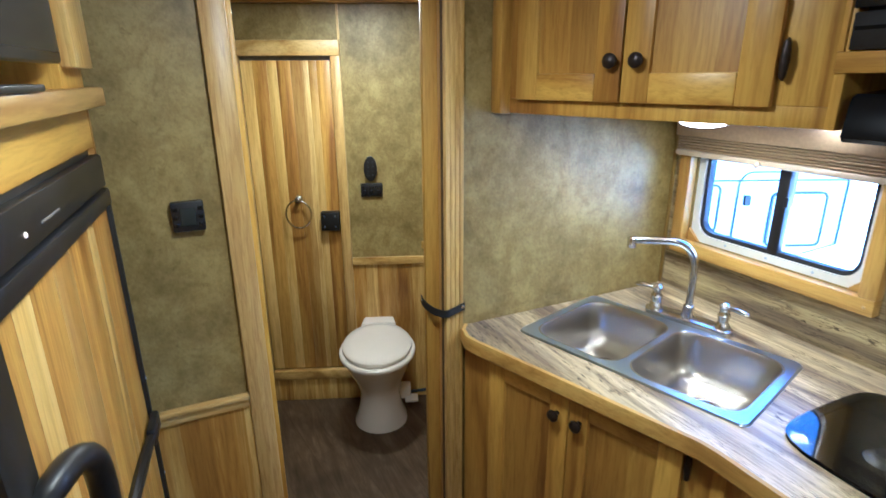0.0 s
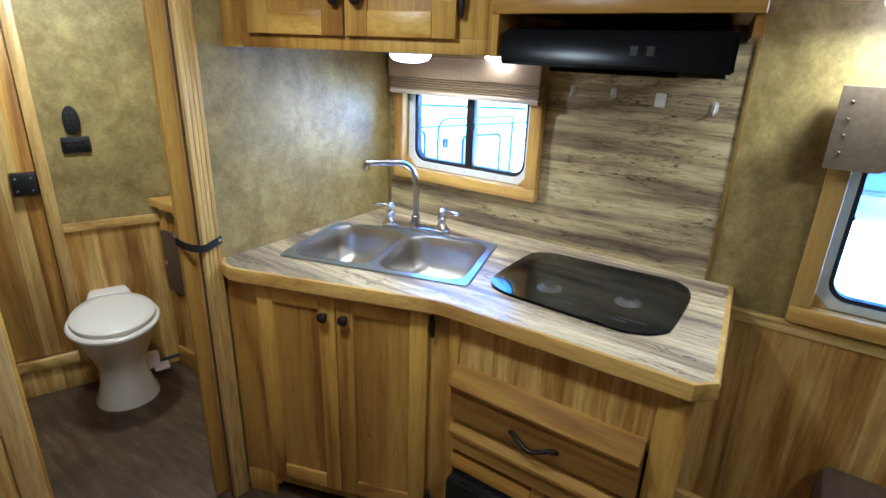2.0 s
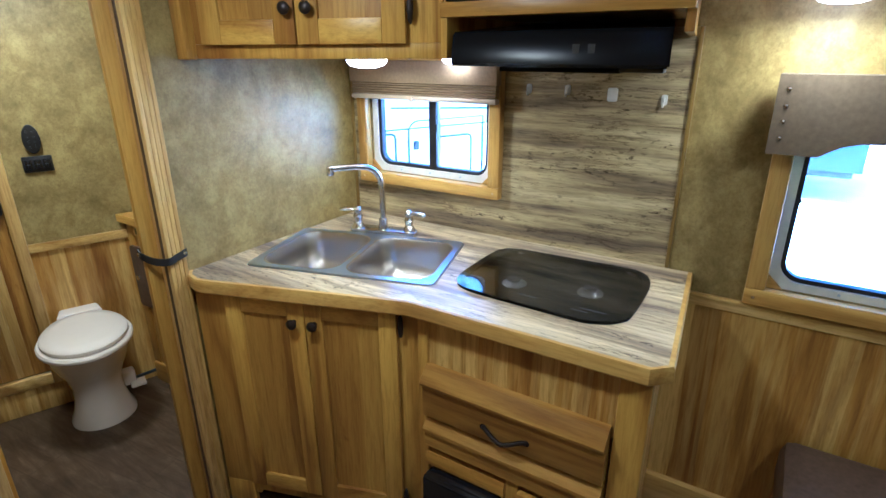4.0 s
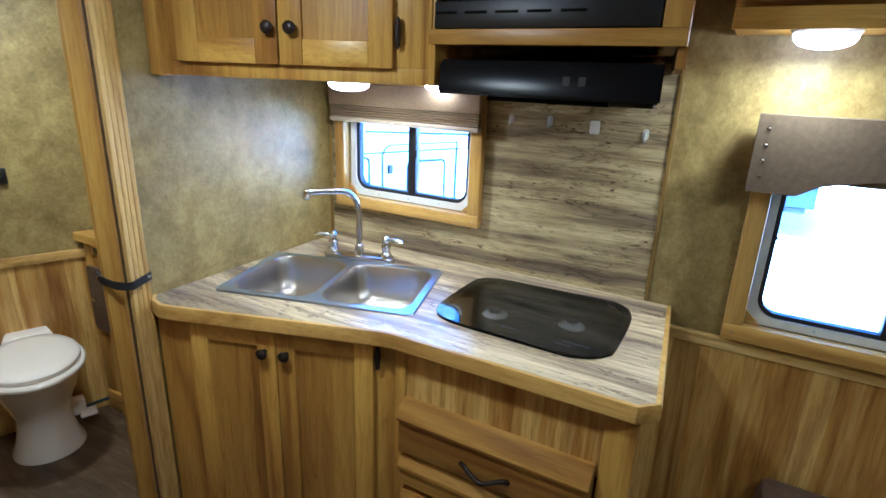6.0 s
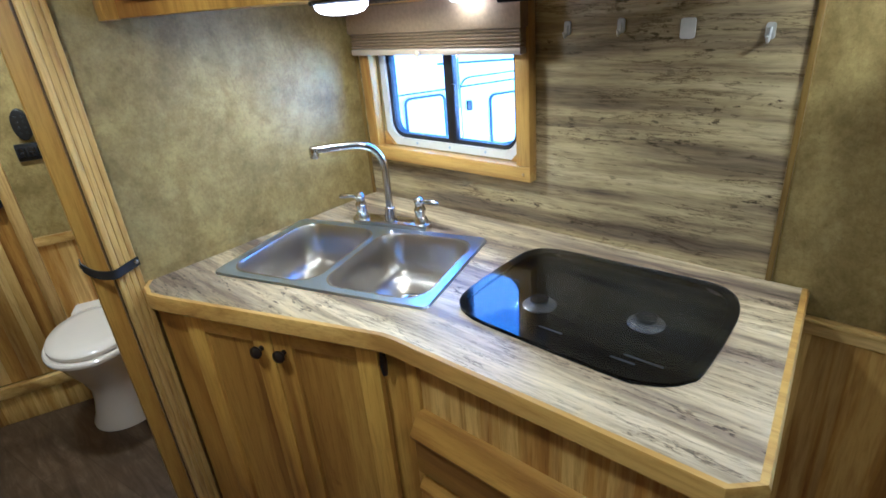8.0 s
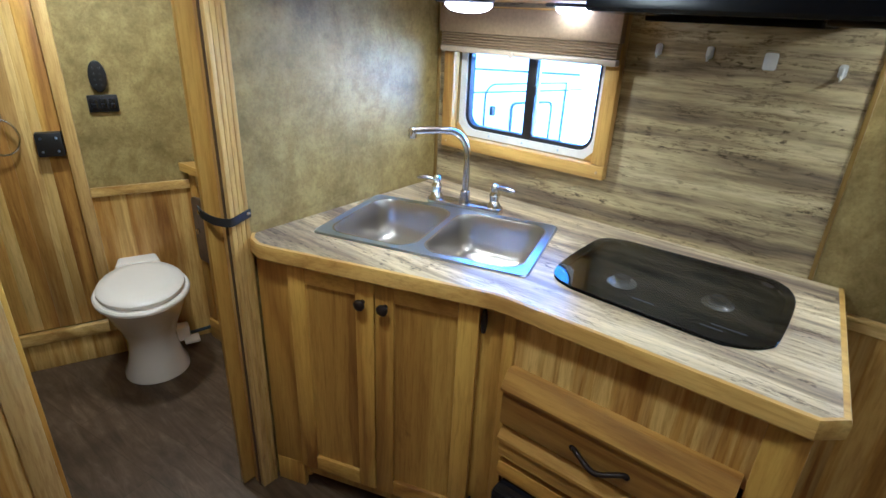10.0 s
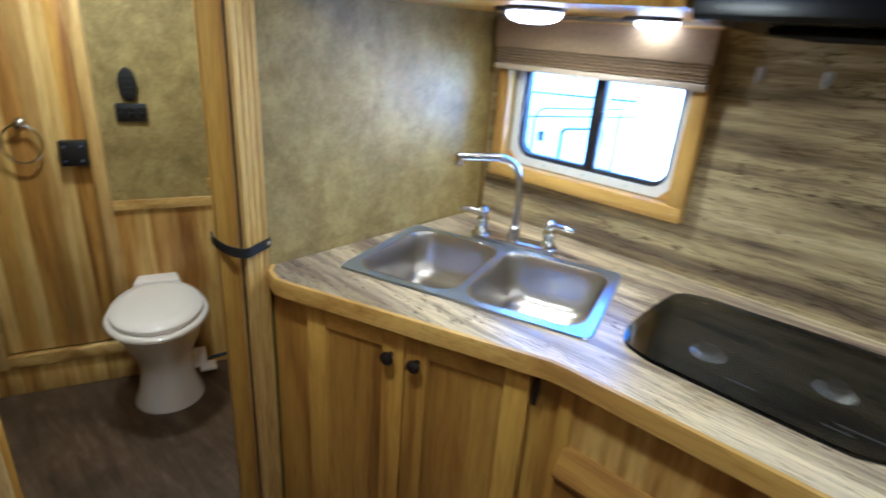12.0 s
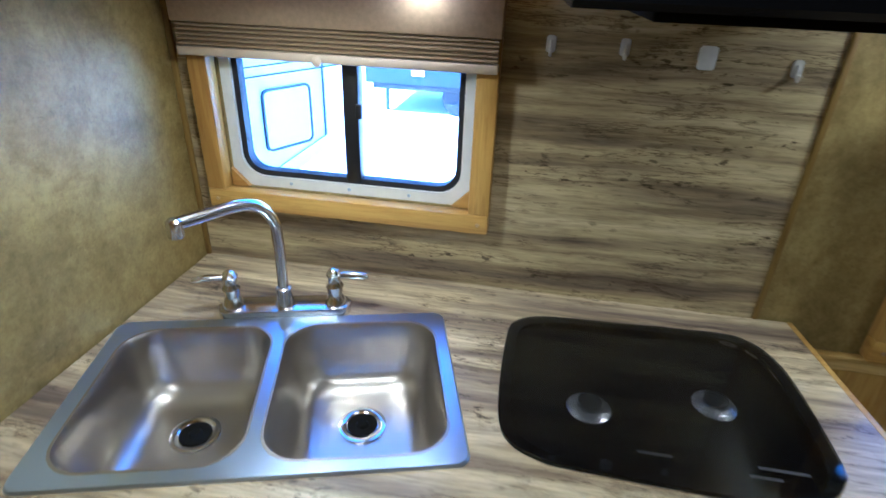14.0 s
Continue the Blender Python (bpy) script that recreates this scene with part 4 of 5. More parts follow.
def range_hood():
    y0, y1 = -1.280, -0.772
    top = thing("range_hood", (-0.25, -1.03, 1.49), "black range hood under the microwave cabinet", "range hood")
    m = Matrix(((1, 0, 0, 0), (0, 0, 1, 0), (0, 1, 0, 0), (0, 0, 0, 1)))
    bm = B()
    prism(bm, [(-0.008, 1.498), (-0.505, 1.506), (-0.512, 1.513), (-0.502, 1.576), (-0.494, 1.584), (-0.10, 1.612), (-0.008, 1.612)], y0, y1, m)
    bmesh.ops.bevel(bm, geom=[e for e in bm.edges if abs(e.verts[0].co.y - e.verts[1].co.y) < 1e-6 and e.verts[0].co.x < -0.45], offset=0.004, segments=2, affect="EDGES")
    # the end cap is tapered in towards the wall to fit the camera's view
    for v in bm.verts:
        if v.co.y < -1.1:
            v.co.y += 0.095 * (v.co.x + 0.512) / 0.504
    part("body", bm, HOOD, top)
    bm = B()
    box(bm, -0.42, -0.10, -1.16, -0.86, 1.492, 1.503, 0.003)
    part("filter", bm, MATT, top, "black mesh filter")
    bm = B()
    box(bm, -0.47, -0.44, -1.262, -1.17, 1.496, 1.506, 0.003)
    part("switch_strip", bm, BLACK, top)
    for k, w in ((0, 0.015), (1, 0.015), (2, 0.012)):
        bm = B()
        y = -1.085 - 0.034 * k
        box(bm, -0.5085, -0.5055, y - w / 2, y + w / 2, 1.528, 1.554 - 0.020 * (k == 2), 0.0)
        part("rocker_switch", bm, INK, top)
    return top


range_hood()


def dome_lamp(name, at, r, label, drop=0.028, switch=True):
    top = thing(name, at, label, "lamp", "dome lamps")
    m = Matrix.Translation(at)
    bm = B()
    lathe(bm, [(r * 1.06, 0.0), (r * 1.06, -0.006), (r * 0.98, -0.010)], m, 32)
    part("base", bm, BLACK if switch else WHITE, top)
    bm = B()
    lathe(bm, [(r * 0.98, -0.008), (r * 0.95, -0.4 * drop - 0.008), (r * 0.78, -0.75 * drop - 0.008), (r * 0.45, -0.95 * drop - 0.008), (r * 0.05, -drop - 0.008)], m, 32)
    part("lens", bm, LENS, top, "glowing frosted lens").visible_shadow = False
    if switch:
        bm = B()
        box(bm, at[0] - 0.02, at[0] + 0.02, at[1] + r * 1.05, at[1] + r * 1.55, at[2] - 0.010, at[2], 0.003)
        part("switch", bm, BLACK, top)
    return top


dome_lamp("under_cabinet_lamp", (-0.337, -0.364, 1.5258), 0.064, "lit dome lamp under the wall cabinet", 0.027)
dome_lamp("under_cabinet_lamp", (-0.10, -0.545, 1.5258), 0.050, "lit dome lamp under the cabinet beside the hood", 0.022)
dome_lamp("unseen_ceiling_lamp", (-1.25, -0.62, CEIL), 0.09, "lit dome lamp on the kitchen ceiling", 0.03, False)
# unseen fixture added only to go with the fill light at the south end
dome_lamp("unseen_ceiling_lamp", (-1.25, -2.10, CEIL), 0.09, "unseen dome lamp added to brighten the living area", 0.03, False)
dome_lamp("unseen_ceiling_lamp", (-0.95, 0.60, CEIL), 0.09, "lit dome lamp on the bathroom ceiling", 0.03, False)


def side_cabinet():
    top = thing("overhead_cabinet", (-0.15, -1.9, 1.69), "honey hickory overhead cabinet above the side window", "cabinet")
    bm = B()
    box(bm, -0.30, -0.004, -2.9, -1.372, 1.674, CEIL - 0.004)
    part("carcass", bm, OAK_H, top, soft=False)
    bm = B()
    box(bm, -0.318, -0.300, -2.9, -1.372, 1.662, 1.706, 0.003)
    part("rail", bm, OAK_H, top)
    m = along((-0.318, -1.385), (-0.318, -2.4))
    for k in range(2):
        shaker_door(top, m, 0.03 + 0.5 * k, 0.51 + 0.5 * k, 1.714, CEIL - 0.02, rail=0.05, panel=PALE_H)
    return top


side_cabinet()
dome_lamp("under_cabinet_lamp", (-0.17, -1.553, 1.6738), 0.064, "lit dome lamp under the overhead cabinet", 0.034, False)


def pleated_shade():
    y0, y1 = -0.682, -0.056
    top = thing("pleated_shade", (-0.06, -0.36, 1.372), "taupe pleated shade drawn up over the kitchen window", "shade")
    m = Matrix(((1, 0, 0, 0), (0, 0, 1, 0), (0, 1, 0, 0), (0, 0, 0, 1)))
    bm = B()
    box(bm, -0.078, -0.042, y0, y1, 1.432, 1.508, 0.004)
    part("valance", bm, SHADE, top, "tan padded head of the shade")
    for k in range(5):
        bm = B()
        z = 1.390 + 0.0084 * k
        w = 0.0025 * (k % 2)
        prism(bm, [(-0.046, z), (-0.066 + w, z + 0.0004), (-0.0735 + w, z + 0.0022), (-0.0745 + w, z + 0.0050), (-0.066, z + 0.0076), (-0.046, z + 0.0080)], y0 + 0.006, y1 - 0.006, m)
        part("pleat", bm, SHADE, top)
    # hidden sheet added to keep daylight from the slits between the pleats
    bm = B()
    box(bm, -0.050, -0.045, y0 + 0.008, y1 - 0.008, 1.389, 1.433)
    part("pleat_light_block", bm, SHADE, top)
    bm = B()
    box(bm, -0.075, -0.046, y0 + 0.004, y1 - 0.004, 1.372, 1.389, 0.004)
    part("bottom_rail", bm, SHADE_EDGE, top, "beige bottom rail")
    bm = B()
    lathe(bm, [(0.004, 0), (0.009, 0.003), (0.010, 0.008), (0.004, 0.012)], Matrix.Translation((-0.075, -0.345, 1.377)) @ pose(0, 0, 0, 0, -90, 0), 16)
    part("pull_tab", bm, SHADE_EDGE, top)
    return top


pleated_shade()


def valance():
    y0, y1 = -2.275, -1.462
    top = thing("window_valance", (-0.06, -1.87, 1.30), "brown leather valance box with studs over the side window", "valance")
    z0, z1 = 1.296, 1.486
    m = Matrix(((0, 0, 1, 0), (1, 0, 0, 0), (0, 1, 0, 0), (0, 0, 0, 1)))
    arch = [(y0 + 0.11 + (y1 - y0 - 0.22) * i / 14, z0 + 0.062 * math.sin(math.pi * min(1, max(0, i / 14))) ** 0.55) for i in range(15)]
    bm = B()
    prism(bm, [(y0, z0)] + arch + [(y1, z0), (y1, z1), (y0, z1)], -0.125, -0.108, m)
    part("front", bm, SUEDE, top, "arched leather front")
    bm = B()
    box(bm, -0.108, -0.046, y1 - 0.016, y1, z0, z1, 0.003)
    box(bm, -0.108, -0.046, y0, y0 + 0.016, z0, z1, 0.003)
    box(bm, -0.108, -0.046, y0 + 0.016, y1 - 0.016, z1 - 0.014, z1, 0.002)
    part("return", bm, SUEDE, top)
    for z in (1.335, 1.375, 1.412, 1.452):
        bm = B()
        lathe(bm, [(0.0055, 0), (0.005, 0.0014), (0.003, 0.0026), (0.001, 0.003)], Matrix.Translation((-0.125, y1 - 0.024, z)) @ pose(0, 0, 0, 0, -90, 0), 12)
        part("stud", bm, NICKEL, top, "nickel stud")
    bm = B()
    box(bm, -0.100, -0.075, y0 + 0.02, y1 - 0.02, 1.330, 1.46, 0.004)
    part("folded_shade", bm, SHADE, top)
    return top


valance()


def bench():
    y0, y1 = -2.75, -1.655
    top = thing("bench_seat", (-0.3, -2.2, 0), "dark brown leather bench seat beside the wainscot", "bench")
    bm = B()
    box(bm, -0.56, -0.03, y0, y1, 0.31, 0.452, 0.035)
    part("cushion", bm, LEATHER, top, "dark brown leather cushion")
    bm = B()
    box(bm, -0.54, -0.03, y0 + 0.01, y1 - 0.01, 0.0, 0.31, 0.004)
    part("box", bm, HICK, top)
    return top


bench()


def adhesive_hooks():
    for y, z, kind in ((-0.765, 1.423, 0), (-0.895, 1.424, 1), (-1.036, 1.414, 2), (-1.185, 1.405, 3)):
        w, h = (0.030, 0.040) if kind == 2 else (0.017, 0.030)
        ob = thing("adhesive_hook", (-0.006, y, z), ("clear square adhesive pad" if kind == 2 else "clear plastic adhesive hook") + " on the backsplash", "hook", "hooks on the backsplash")
        bm = B()
        m = Matrix(((0, 0, 1, 0), (1, 0, 0, 0), (0, 1, 0, 0), (0, 0, 0, 1)))
        prism(bm, rounded(w, h, 0.006, 4, y, z), -0.0095, -0.0062, m)
        part("pad", bm, PLASTER, ob)
        if kind != 2:
            bm = B()
            tube(bm, smooth_path([(-0.0095, y, z + 0.006), (-0.012, y, z - 0.010), (-0.020, y, z - 0.018), (-0.026, y, z - 0.008)], 4), 0.003, 8)
            part("hook", bm, PLASTER, ob)


adhesive_hooks()

# ---- opening to the bathroom ----


def sliding_door():
    top = thing("sliding_door", (-0.60, 0.039, 0), "honey wood pocket door held back in its pocket", "door")
    bm = B()
    box(bm, -0.920, -0.310, 0.030, 0.048, 0.012, 1.905, 0.003)
    part("panel", bm, OAK_V, top)
    return top


sliding_door()


def strap():
    top = thing("door_strap", (-0.86, 0.0, 0.945), "black leather strap with snaps holding the pocket door", "strap")
    z = 0.970
    bm = B()
    path = smooth_path([(-0.927, 0.050, z + 0.018), (-0.929, 0.030, z + 0.010), (-0.914, -0.004, z - 0.004), (-0.886, -0.030, z - 0.010), (-0.856, -0.030, z - 0.004), (-0.822, -0.0255, z + 0.002)], 5)
    rows = []
    for i, p in enumerate(path):
        d = (path[min(i + 1, len(path) - 1)] - path[max(i - 1, 0)]).normalized()
        n = Vector((d.y, -d.x, 0)).normalized() * 0.0015
        u = Vector((0, 0, 0.0115))
        rows.append([p + n + u, p - n + u, p - n - u, p + n - u])
    loft(bm, rows)
    part("band", bm, RUBBER, top)
    for x, y, a in ((-0.830, -0.0275, 90),):
        bm = B()
        lathe(bm, [(0.007, 0), (0.006, 0.002), (0.001, 0.003)], Matrix.Translation((x, y, z + 0.002)) @ pose(0, 0, 0, 90, 0, 0), 14)
        part("snap", bm, CHROME, top)
    bm = B()
    lathe(bm, [(0.007, 0), (0.006, 0.002), (0.001, 0.003)], Matrix.Translation((-0.9315, 0.040, z + 0.014)) @ pose(0, 0, 0, 0, -90, 0), 14)
    part("snap", bm, CHROME, top)
    return top


strap()


def wall_control():
    top = thing("wall_control", (-1.515, 0, 1.32), "black square wall thermostat with a display", "thermostat")
    bm = B()
    box(bm, -1.549, -1.482, -0.020, -0.001, 1.288, 1.356, 0.004)
    part("case", bm, BLACK, top)
    bm = B()
    box(bm, -1.532, -1.499, -0.0225, -0.0198, 1.302, 1.342, 0.002)
    part("display", bm, SCREEN, top, "dark grey display")
    for k in (0, 1):
        for z in (1.304, 1.322, 1.340):
            bm = B()
            x = -1.5405 if k == 0 else -1.490
            box(bm, x - 0.005, x + 0.005, -0.0222, -0.0198, z - 0.004, z + 0.004, 0.001)
            part("button", bm, BLACK_GLOSS, top)
    return top


wall_control()

# ---- bathroom ----


def glued_boards(parent, start, end, run, shape):
    """Boards side by side, glued up into one panel; run: each board's share of the width and its wood."""
    total = sum(w for w, _ in run)
    at = start
    for w, material in run:
        wide = (end - start) * w / total
        bm = B()
        shape(bm, at + 0.0002, at + wide - 0.0002)
        part("board", bm, material, parent)
        at += wide


def stall_door():
    s0, s1 = DS0, DS1
    top = thing("door_1", tuple(BACK @ Vector(((s0 + s1) / 2, 0, 0.115))), "hickory board door in the slanted bulkhead", "door", kind="structure")
    leaf = thing_part("leaf", top)
    glued_boards(leaf, s0 + 0.004, s1 - 0.004, ((0.13, SAP), (0.16, HEART), (0.11, SAP), (0.15, HEART), (0.20, HICK_SLANT), (0.09, SAP), (0.16, HEART)),
                 lambda bm, a, b: box(bm, a, b, 0.010, 0.040, 0.180, 1.686, 0.0006, BACK))
    # filler added to stop outside light showing through the door's gap
    bm = B()
    box(bm, s0 + 0.002, s1 - 0.002, 0.030, 0.058, 1.686, 1.7195, 0, BACK)
    part("gap_light_stop", bm, GREY, top)
    bm = B()
    box(bm, s0 - 0.03, s1 + 0.03, 0.061, 0.066, 0.10, 1.75, 0, BACK)
    part("backing", bm, BLACK, top)
    for nm, a, b, c, d, mat in (("casing", s0 - 0.040, s0 + 0.004, 0.125, 1.704, PALE_V), ("casing", s1 - 0.002, s1 + 0.042, 0.125, 1.704, PALE_V),
                                ("casing", s0 - 0.040, s1 + 0.042, 1.704, 1.768, PALE_X), ("threshold", s0 + 0.004, s1 - 0.002, 0.125, 0.178, PALE_X)):
        bm = B()
        box(bm, a, b, -0.020, 0.008, c, d, 0.004, BACK)
        part(nm, bm, mat, top, "pale wood " + nm)
    bm = B()
    box(bm, s0 - 0.04, s1 + 0.042, -0.008, 0.0, 0.0, 0.125, 0.002, BACK)
    part("kick_board", bm, HICK_FINE, top)
    # slam latch
    bm = B()
    sl = 1.114
    box(bm, sl - 0.045, sl + 0.040, -0.030, 0.010, 0.924, 1.014, 0.005, BACK)
    latch = part("latch", bm, BLACK, top, "black slam latch")
    for dx in (-0.028, 0.022):
        for dz in (0.944, 0.994):
            bm = B()
            lathe(bm, [(0.005, 0), (0.004, 0.003), (0.001, 0.004)], BACK @ Matrix.Translation((sl + dx, -0.030, dz)) @ pose(0, 0, 0, 90, 0, 0), 8)
            part("bolt", bm, STEEL_WINDOW_BLUE, latch)
    return top


stall_door()


def towel_ring():
    s = 0.968
    top = thing("towel_ring", tuple(BACK @ Vector((s, 0, 1.0))), "chrome towel ring on the hickory door", "towel ring")
    bm = B()
    lathe(bm, [(0.020, 0), (0.018, 0.006), (0.009, 0.012), (0.009, 0.035), (0.012, 0.038), (0.003, 0.042)], BACK @ Matrix.Translation((s, 0.010, 1.072)) @ pose(0, 0, 0, 90, 0, 0), 20)
    part("post", bm, NICKEL, top)
    bm = B()
    pts = [BACK @ Vector((s + 0.058 * math.sin(2 * math.pi * i / 36), -0.022, 1.010 - 0.066 * -math.cos(2 * math.pi * i / 36) - 0.004)) for i in range(37)]
    tube(bm, pts, 0.004, 8)
    part("ring", bm, NICKEL, top)
    return top


towel_ring()


def bath_controls():
    s = 1.310
    top = thing("remote_control", tuple(BACK @ Vector((s, 0, 1.2))), "oval black remote in a wall holder", "remote control")
    bm = B()
    m = BACK @ Matrix(((1, 0, 0, 0), (0, 0, -1, 0), (0, 1, 0, 0), (0, 0, 0, 1)))
    oval = [(s + 0.030 * math.cos(2 * math.pi * i / 28), 1.212 + 0.058 * math.sin(2 * math.pi * i / 28)) for i in range(28)]
    prism(bm, oval, 0.0005, 0.020, m, 0.005)
    part("case", bm, BLACK, top)
    for k in range(4):
        for q in (-1, 1):
            bm = B()
            cx, cz = s + 0.010 * q, 1.182 + 0.020 * k
            prism(bm, [(cx + 0.005 * math.cos(2 * math.pi * i / 10), cz + 0.005 * math.sin(2 * math.pi * i / 10)) for i in range(10)], 0.020, 0.022, m)
            part("button", bm, INK, top)
    s2 = 1.311
    top = thing("switch_panel", tuple(BACK @ Vector((s2, 0, 1.1))), "black triple rocker switch panel", "switch")
    bm = B()
    box(bm, s2 - 0.051, s2 + 0.051, -0.014, -0.0005, 1.080, 1.144, 0.004, BACK)
    part("plate", bm, BLACK, top)
    for k in (-1, 0, 1):
        bm = B()
        box(bm, s2 - 0.012 + 0.031 * k, s2 + 0.012 + 0.031 * k, -0.019, -0.014, 1.094, 1.130, 0.002, BACK)
        part("rocker", bm, BLACK_GLOSS, top)
        bm = B()
        box(bm, s2 - 0.006 + 0.031 * k, s2 + 0.006 + 0.031 * k, -0.0195, -0.0185, 1.110, 1.114, 0, BACK)
        part("mark", bm, INK, top)


bath_controls()


def toilet():
    o = Vector((-0.822, 0.832, 0))
    ax = Vector((0.36, 0.93, 0)).normalized()            # to the wall
    m = Matrix.Identity(4)
    m.col[0] = (ax.y, -ax.x, 0, 0)
    m.col[1] = (*ax, 0)
    m.col[3] = (*o, 1)
    top = thing("toilet", tuple(o), "white trailer toilet with a closed oval lid and foot pedal", "toilet")

    def oval(rx, rf, rb, cy, z, n=32):
        return [m @ Vector((rx * math.cos(2 * math.pi * i / n), cy + (rb if math.sin(2 * math.pi * i / n) > 0 else rf) * math.sin(2 * math.pi * i / n), z)) for i in range(n)]
    bm = B()
    rows = [oval(0.128, 0.125, 0.20, 0.06, 0.0), oval(0.128, 0.125, 0.20, 0.06, 0.012), oval(0.112, 0.110, 0.185, 0.06, 0.045), oval(0.098, 0.095, 0.17, 0.06, 0.11), oval(0.094, 0.092, 0.17, 0.06, 0.17),
            oval(0.112, 0.125, 0.18, 0.05, 0.24), oval(0.136, 0.165, 0.20, 0.03, 0.31), oval(0.152, 0.190, 0.21, 0.02, 0.365), oval(0.158, 0.198, 0.215, 0.01, 0.395), oval(0.156, 0.196, 0.215, 0.01, 0.402)]
    loft(bm, rows)
    part("bowl", bm, PORCELAIN, top, "white china pedestal bowl")
    bm = B()
    rows = [oval(0.168, 0.215, 0.215, 0.0, 0.404), oval(0.175, 0.222, 0.219, 0.0, 0.410), oval(0.175, 0.222, 0.219, 0.0, 0.420), oval(0.169, 0.216, 0.216, 0.0, 0.4275)]
    loft(bm, rows)
    part("seat", bm, PORCELAIN, top, "white seat ring")
    bm = B()
    rows = [oval(0.156, 0.200, 0.204, 0.0, 0.429), oval(0.160, 0.204, 0.208, 0.0, 0.434), oval(0.159, 0.203, 0.207, 0.0, 0.446), oval(0.150, 0.194, 0.196, 0.0, 0.455), oval(0.115, 0.15, 0.150, 0.0, 0.461), oval(0.03, 0.04, 0.04, 0, 0.463)]
    loft(bm, rows)
    part("lid", bm, PORCELAIN, top, "white closed lid")
    bm = B()
    w = [(-0.085, 0.185), (0.085, 0.185), (0.070, 0.285), (-0.070, 0.285)]
    prism(bm, w, 0.33, 0.462, m, 0.012)
    part("back_cover", bm, PORCELAIN, top, "white water-valve cover")
    bm = B()
    box(bm, 0.085, 0.150, 0.10, 0.155, 0.075, 0.150, 0.012, m)
    box(bm, 0.120, 0.185, 0.065, 0.125, 0.075, 0.092, 0.006, m)
    part("flush_pedal", bm, PORCELAIN, top, "white foot pedal")
    bm = B()
    tube(bm, [m @ Vector((0.10, 0.17, 0.06)), m @ Vector((0.16, 0.20, 0.055)), m @ Vector((0.24, 0.22, 0.05)), m @ Vector((0.30, 0.26, 0.05))], 0.008, 8)
    part("water_hose", bm, STRIPE, top, "blue water hose")
    return top


toilet()


def vanity():
    top = thing("bathroom_vanity", (-0.25, 0.6, 0), "honey hickory bathroom vanity with a wood top", "vanity")
    x = -0.500
    end = 0.960
    bm = B()
    prism(bm, [(x, PT + 0.02), (-0.004, PT + 0.02), (-0.004, 0.76), (x, end)], 0.0, 0.826)
    part("carcass", bm, HICK, top, soft=False)
    bm = B()
    box(bm, x - 0.006, x, 0.90, end - 0.006, 0.10, 0.826, 0.001)
    box(bm, x - 0.006, x, 0.12, 0.90, 0.766, 0.826, 0.001)
    part("face_frame", bm, OAK_V, top)
    bm = B()
    box(bm, x - 0.016, x, 0.12, end - 0.01, 0.0, 0.10, 0.004)
    part("toe_board", bm, OAK_H, top)
    bm = B()
    prism(bm, [(x - 0.032, PT + 0.02), (-0.004, PT + 0.02), (-0.004, 0.765), (x - 0.032, end + 0.010)], 0.827, 0.862, None, 0.003)
    part("top", bm, OAK_H, top, "honey wood top")
    bm = B()
    box(bm, x - 0.009, x - 0.006, 0.57, 0.88, 0.776, 0.803, 0.001)
    part("slot", bm, BLACK, top, "dark finger slot")
    bm = B()
    mm = Matrix(((0, 0, 1, 0), (1, 0, 0, 0), (0, 1, 0, 0), (0, 0, 0, 1)))
    prism(bm, rounded(0.32, 0.30, 0.02, 4, 0.785, 0.565), x - 0.016, x - 0.001, mm, 0.003)
    hatch = part("hatch", bm, LEATHER, top, "dark brown hatch door")
    bm = B()
    lathe(bm, [(0.012, 0), (0.012, 0.006), (0.004, 0.008)], Matrix.Translation((x - 0.016, 0.915, 0.56)) @ pose(0, 0, 0, 0, -90, 0), 16)
    part("lock", bm, CHROME, hatch, "chrome lock")
    return top


vanity()

# ---- refrigerator side ----


FRIDGE_SHIFT = Vector((0.032, 0.0, 0.058))


